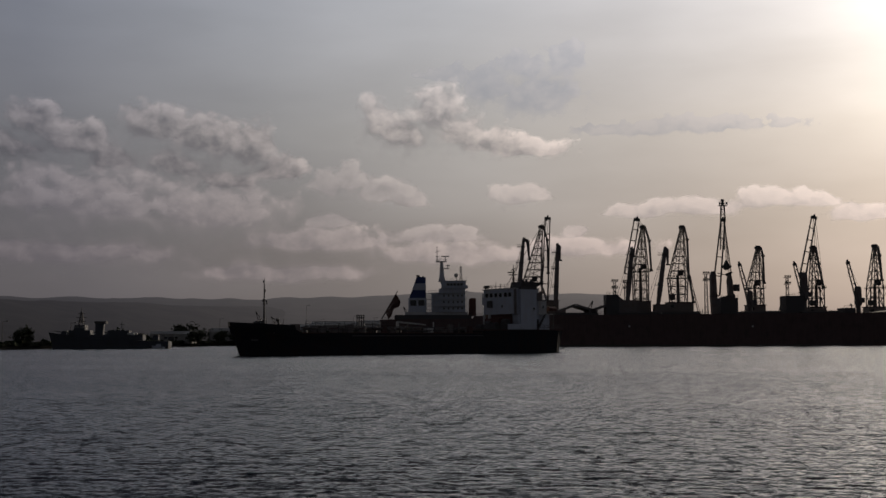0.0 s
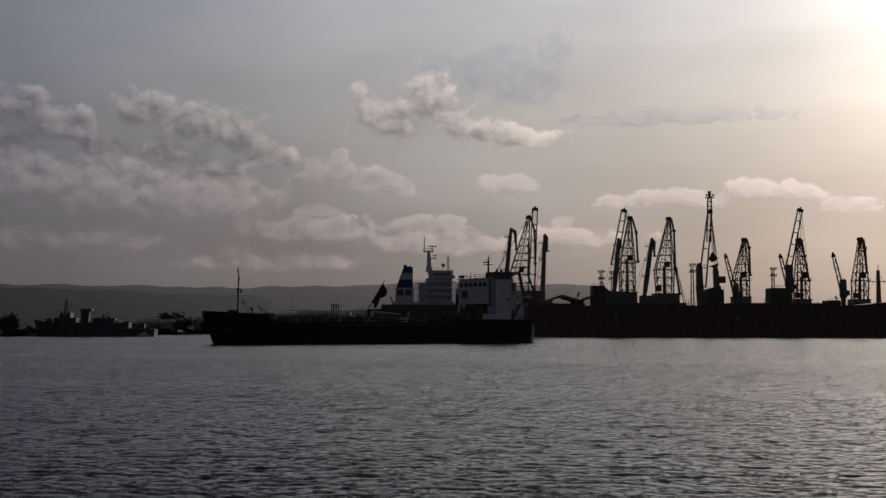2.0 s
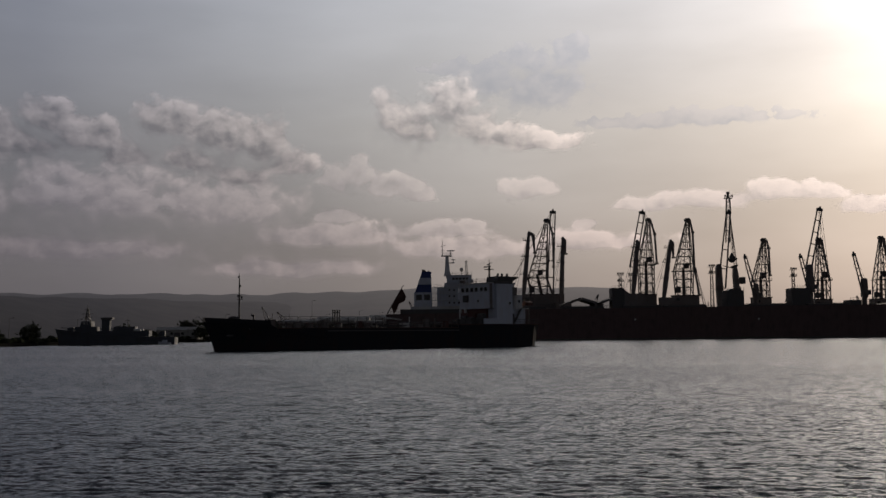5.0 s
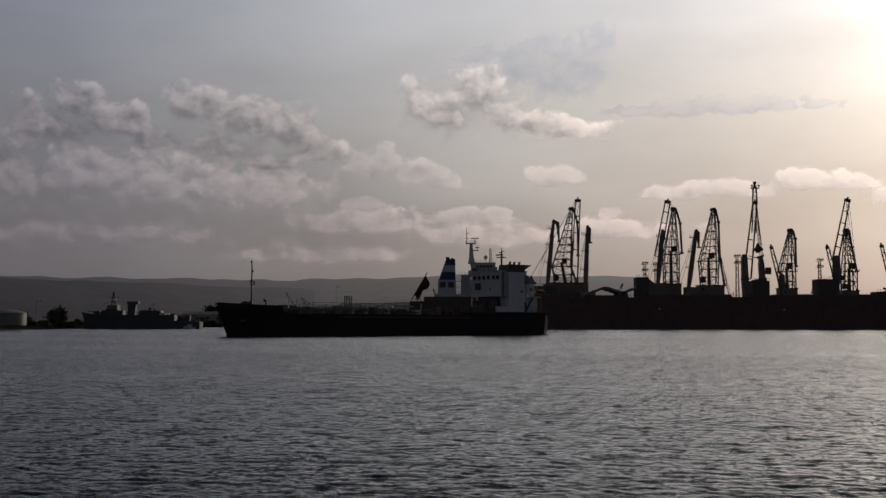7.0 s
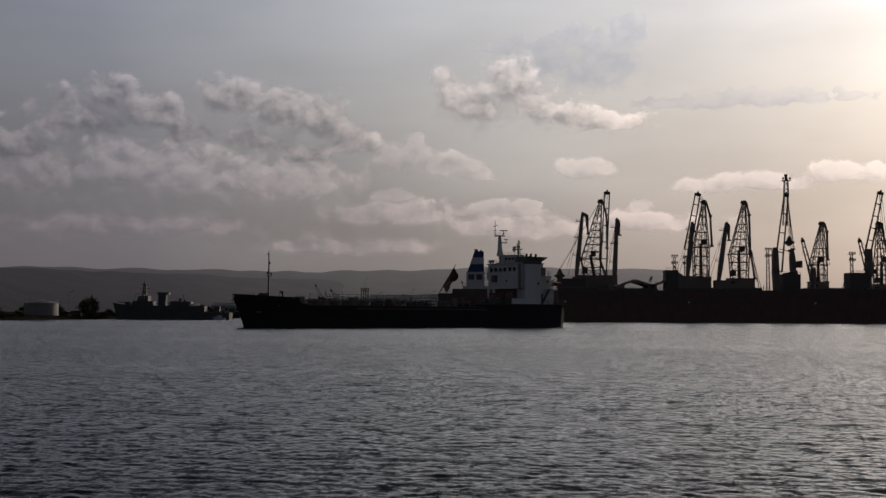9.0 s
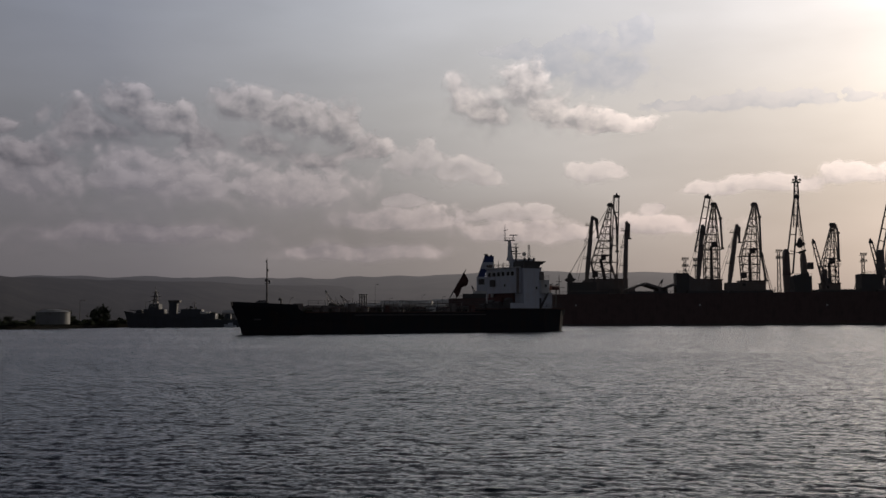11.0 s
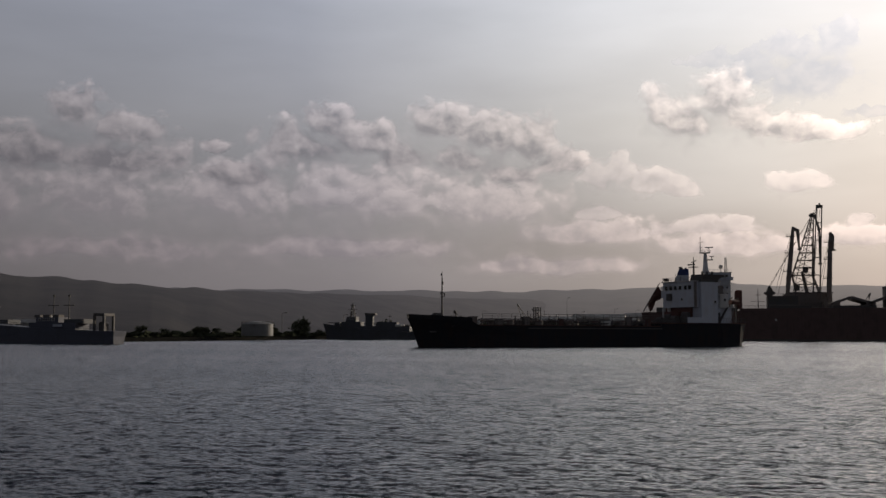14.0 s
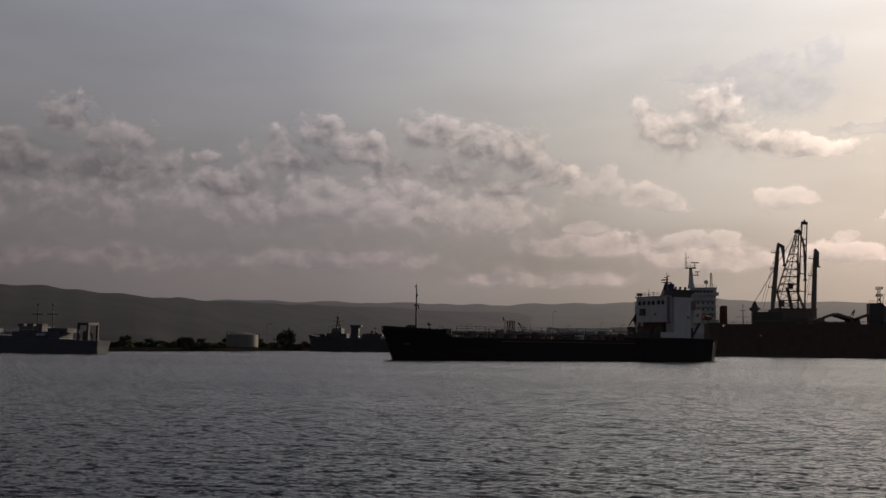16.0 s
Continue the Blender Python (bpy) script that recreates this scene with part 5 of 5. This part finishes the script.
def tank(x, y, r, h, label):
    t = thing("storage_tank", x, y, 1.5, 0, label, "tank", "storage tanks")
    part("shell", bar(B(), (0, 0, 0), (0, 0, h), r * 2, r * 2, 36), TANK_WHITE, t)
    part("roof", loft(B(), [[(math.cos(a) * q, math.sin(a) * q, z) for a in [2 * math.pi * i / 36 for i in range(36)]] for q, z in ((r * 1.02, h), (r * 1.02, h + 0.15), (r * 0.6, h + 0.8), (r * 0.1, h + 1.1))]), TANK_WHITE, t)
    part("railing", rail(B(), [(math.cos(a) * r, math.sin(a) * r, h + 0.15) for a in [2 * math.pi * i / 16 for i in range(17)]], 0.9, 2.0, 0.05), STEEL, t)
    part("stair", bar(B(), (-r * 0.6, -r * 0.82, 0), (r * 0.3, -r * 0.98, h), 0.4), STEEL, t)
    return t


tank(-139.8, 333, 5.0, 3.6, "low dull pale grey round storage tank by the shore")


def shed(x, y, w, d, h, label, mat=WALL, turn=0):
    s = thing("warehouse", x, y, 1.4, turn, label, "building", "shore buildings")
    wall = part("wall", box(B(), -w / 2, w / 2, -d / 2, d / 2, 0, h), mat, s)
    part("roof", loft(B(), [[(k * (w / 2 + 0.4), -d / 2 - 0.4, h), (k * (w / 2 + 0.4), 0, h + d * 0.16), (k * (w / 2 + 0.4), d / 2 + 0.4, h), (k * (w / 2 + 0.4), 0, h - 0.1)] for k in (-1, 1)]), ROOF, s)
    n = max(2, int(w / 5))
    window_row(wall, [(-w / 2 + (i + 0.5) * w / n, -d / 2, h * 0.6) for i in range(n)], (1.4, 1.1), ("y", -1))
    part("door", box(B(), -1.4, 1.4, -d / 2 - 0.06, -d / 2, 0, min(3.2, h * 0.75)), STEEL_DARK, s)
    return s


for x, y, w, d, h in ((-108, 585, 26, 12, 6), (-84, 620, 18, 10, 7), (-62, 660, 30, 14, 10), (-30, 680, 36, 14, 11), (-46, 640, 16, 9, 8), (-145, 480, 14, 8, 3.4), (-128, 530, 20, 9, 4.5), (-5, 640, 26, 12, 9), (-90, 680, 24, 12, 9), (-210, 320, 16, 9, 4)):
    shed(x, y, w, d, h, "low pale warehouse behind the shore")


def boat(x, y):
    b = thing("motor_boat", x, y, 0, 180, "small white motor boat near the patrol ship", "boat")
    part("hull", loft(B(), hull_rings(((-4, 1.4, 1.2, 1.0, 0), (0, 1.6, 1.3, 1.1, 0), (3, 1.0, 0.7, 1.4, 0.2), (4.2, 0.1, 0.1, 1.6, 0.6)), -0.4)), WHITE, b)
    part("cabin", box(B(), -1.5, 1.6, -1.0, 1.0, 1.1, 2.3), WHITE, b)
    part("windscreen", box(B(), 1.6, 1.65, -0.8, 0.8, 1.5, 2.1), GLASS, b)
    return b


boat(-100.6, 395).scale = (0.5, 0.6, 0.7)


def tree(x, y, h, spread, seed):
    """A tapered trunk with limbs and a crown of many small clumps with gaps."""
    rnd = random.Random(seed)
    t = thing("tree", x, y, 1.4, rnd.uniform(0, 360), "broad dark green tree on the shore", "tree", "shore trees")
    tr = B()
    bar(tr, (0, 0, -0.3), (0.2, 0, h * 0.3), h * 0.05, h * 0.03, 7)
    tips = []
    for k in range(7):
        a = k * 0.9 + rnd.uniform(-0.3, 0.3)
        tip = Vector((math.cos(a) * spread * rnd.uniform(0.35, 0.75), math.sin(a) * spread * rnd.uniform(0.35, 0.75), h * rnd.uniform(0.25, 0.85)))
        bar(tr, (0.1, 0, h * rnd.uniform(0.1, 0.3)), tip, h * 0.025, h * 0.008, 5)
        tips.append(tip)
    part("trunk", tr, BARK, t)
    cr = B()
    for k in range(520):
        c = rnd.choice(tips) + Vector((rnd.gauss(0, spread * 0.26), rnd.gauss(0, spread * 0.26), rnd.gauss(0, h * 0.11)))
        s = h * rnd.uniform(0.03, 0.07)
        vs = [cr.verts.new(c + Vector((rnd.uniform(-1, 1), rnd.uniform(-1, 1), rnd.uniform(-0.7, 0.8))) * s * 1.5) for _ in range(5)]
        for f in ((0, 1, 2), (0, 2, 3), (0, 3, 1), (1, 2, 4), (2, 3, 4), (3, 1, 4)):
            cr.faces.new([vs[i] for i in f])
    part("crown", cr, LEAF, t)
    return t


rnd = random.Random(4)
seeds = [tree(-138, 470, 8.0, 4.5, 1), tree(-160, 425, 7.0, 4.0, 2), tree(-125, 540, 10.0, 5.5, 3)]
for k in range(120):
    f = rnd.random() ** 0.8
    x = -215 + 215 * f + rnd.uniform(-6, 6)
    edge = 330 + 330 * f ** 0.8
    y = edge + rnd.uniform(10, 140)
    if x > -25 and y < 640:
        y += 180
    copy_thing(rnd.choice(seeds), pose(x, y, 1.4, 0, 0, rnd.uniform(0, 360))).scale = (rnd.uniform(0.4, 0.85) * (0.7 if x < -120 else 1.3),) * 3



def scrub():
    """Low bushes and reeds along the water's edge, past counting."""
    r = random.Random(9)
    bm = B()
    for (xa, ya), (xb, yb) in zip(SHORE[1:8], SHORE[2:9]):
        for _ in range(int(math.hypot(xb - xa, yb - ya) * 5)):
            f, s = r.random(), r.uniform(0.35, 1.5)
            c = Vector((xa + (xb - xa) * f + r.uniform(-6, 0), ya + (yb - ya) * f + r.uniform(2, 16), 1.1 + s * r.uniform(0.1, 0.9)))
            vs = [bm.verts.new(c + Vector((r.uniform(-1.4, 1.4), r.uniform(-1.4, 1.4), r.uniform(-0.7, 0.8))) * s) for _ in range(5)]
            for q in ((0, 1, 2), (0, 2, 3), (0, 3, 1), (1, 2, 4), (2, 3, 4), (3, 1, 4)):
                bm.faces.new([vs[i] for i in q])
    return tagged(part("scrub", bm, LEAF), "dark low scrub along the shore", "bushes", kind="stuff")


def pole(x, y, h):
    p = thing("lamp_post", x, y, 1.5, 0, "thin street lamp post behind the shore", "lamp post", "shore lamp posts")
    part("post", bar(B(), (0, 0, 0), (0, 0, h), 0.22, 0.12, 6), STEEL_DARK, p)
    part("arm", bar(B(), (0, 0, h), (1.4, 0, h + 0.2), 0.1), STEEL_DARK, p)
    part("lantern", box(B(), 1.2, 2.0, -0.2, 0.2, h + 0.05, h + 0.3), STEEL_DARK, p)


scrub()
for x, y, h in ((-118, 520, 10), (-112, 560, 12), (-92, 600, 11), (-70, 640, 13), (-40, 650, 14), (-22, 660, 15), (-140, 420, 8), (-150, 380, 8), (-56, 700, 16), (-79.6, 650, 21.3)):
    pole(x, y, h)

# ---- what moves ----


def motions():
    walk(ship, [(t, pose(-6.5 - 1.232 * t, 230, 0.03 * math.sin(t * 0.9), 0, 0.15 * math.sin(t * 0.7), 215.5 + 0.27 * t)) for t in range(0, 17, 2)])
    walk(clouds_up, [(t, pose(0, 0, 0, 0, 0, -1.35 * t / 16)) for t in (0, 8, 16)])
    walk(clouds_low, [(t, pose(0, 0, 0, 0, 0, -0.6 * t / 16)) for t in (0, 8, 16)])
    walk(clouds_bank, [(t, pose(0, 0, 0, 0, 0, -0.8 * t / 16)) for t in (0, 8, 16)])
    walk(water_sheet, [(t, pose(0.35 * t, -0.5 * t, 0)) for t in (0, 4, 8, 12, 16)])
    for k, cloth in enumerate(flag_strips):
        walk(cloth, [(t / 2, pose(0, 0.10 * math.sin(t * 1.7 - k * 0.6), 0.03 * math.sin(t * 1.3 - k * 0.5), 0, 0.8 * math.sin(t * 1.1 - k * 0.4), 0)) for t in range(0, 33)])


motions()
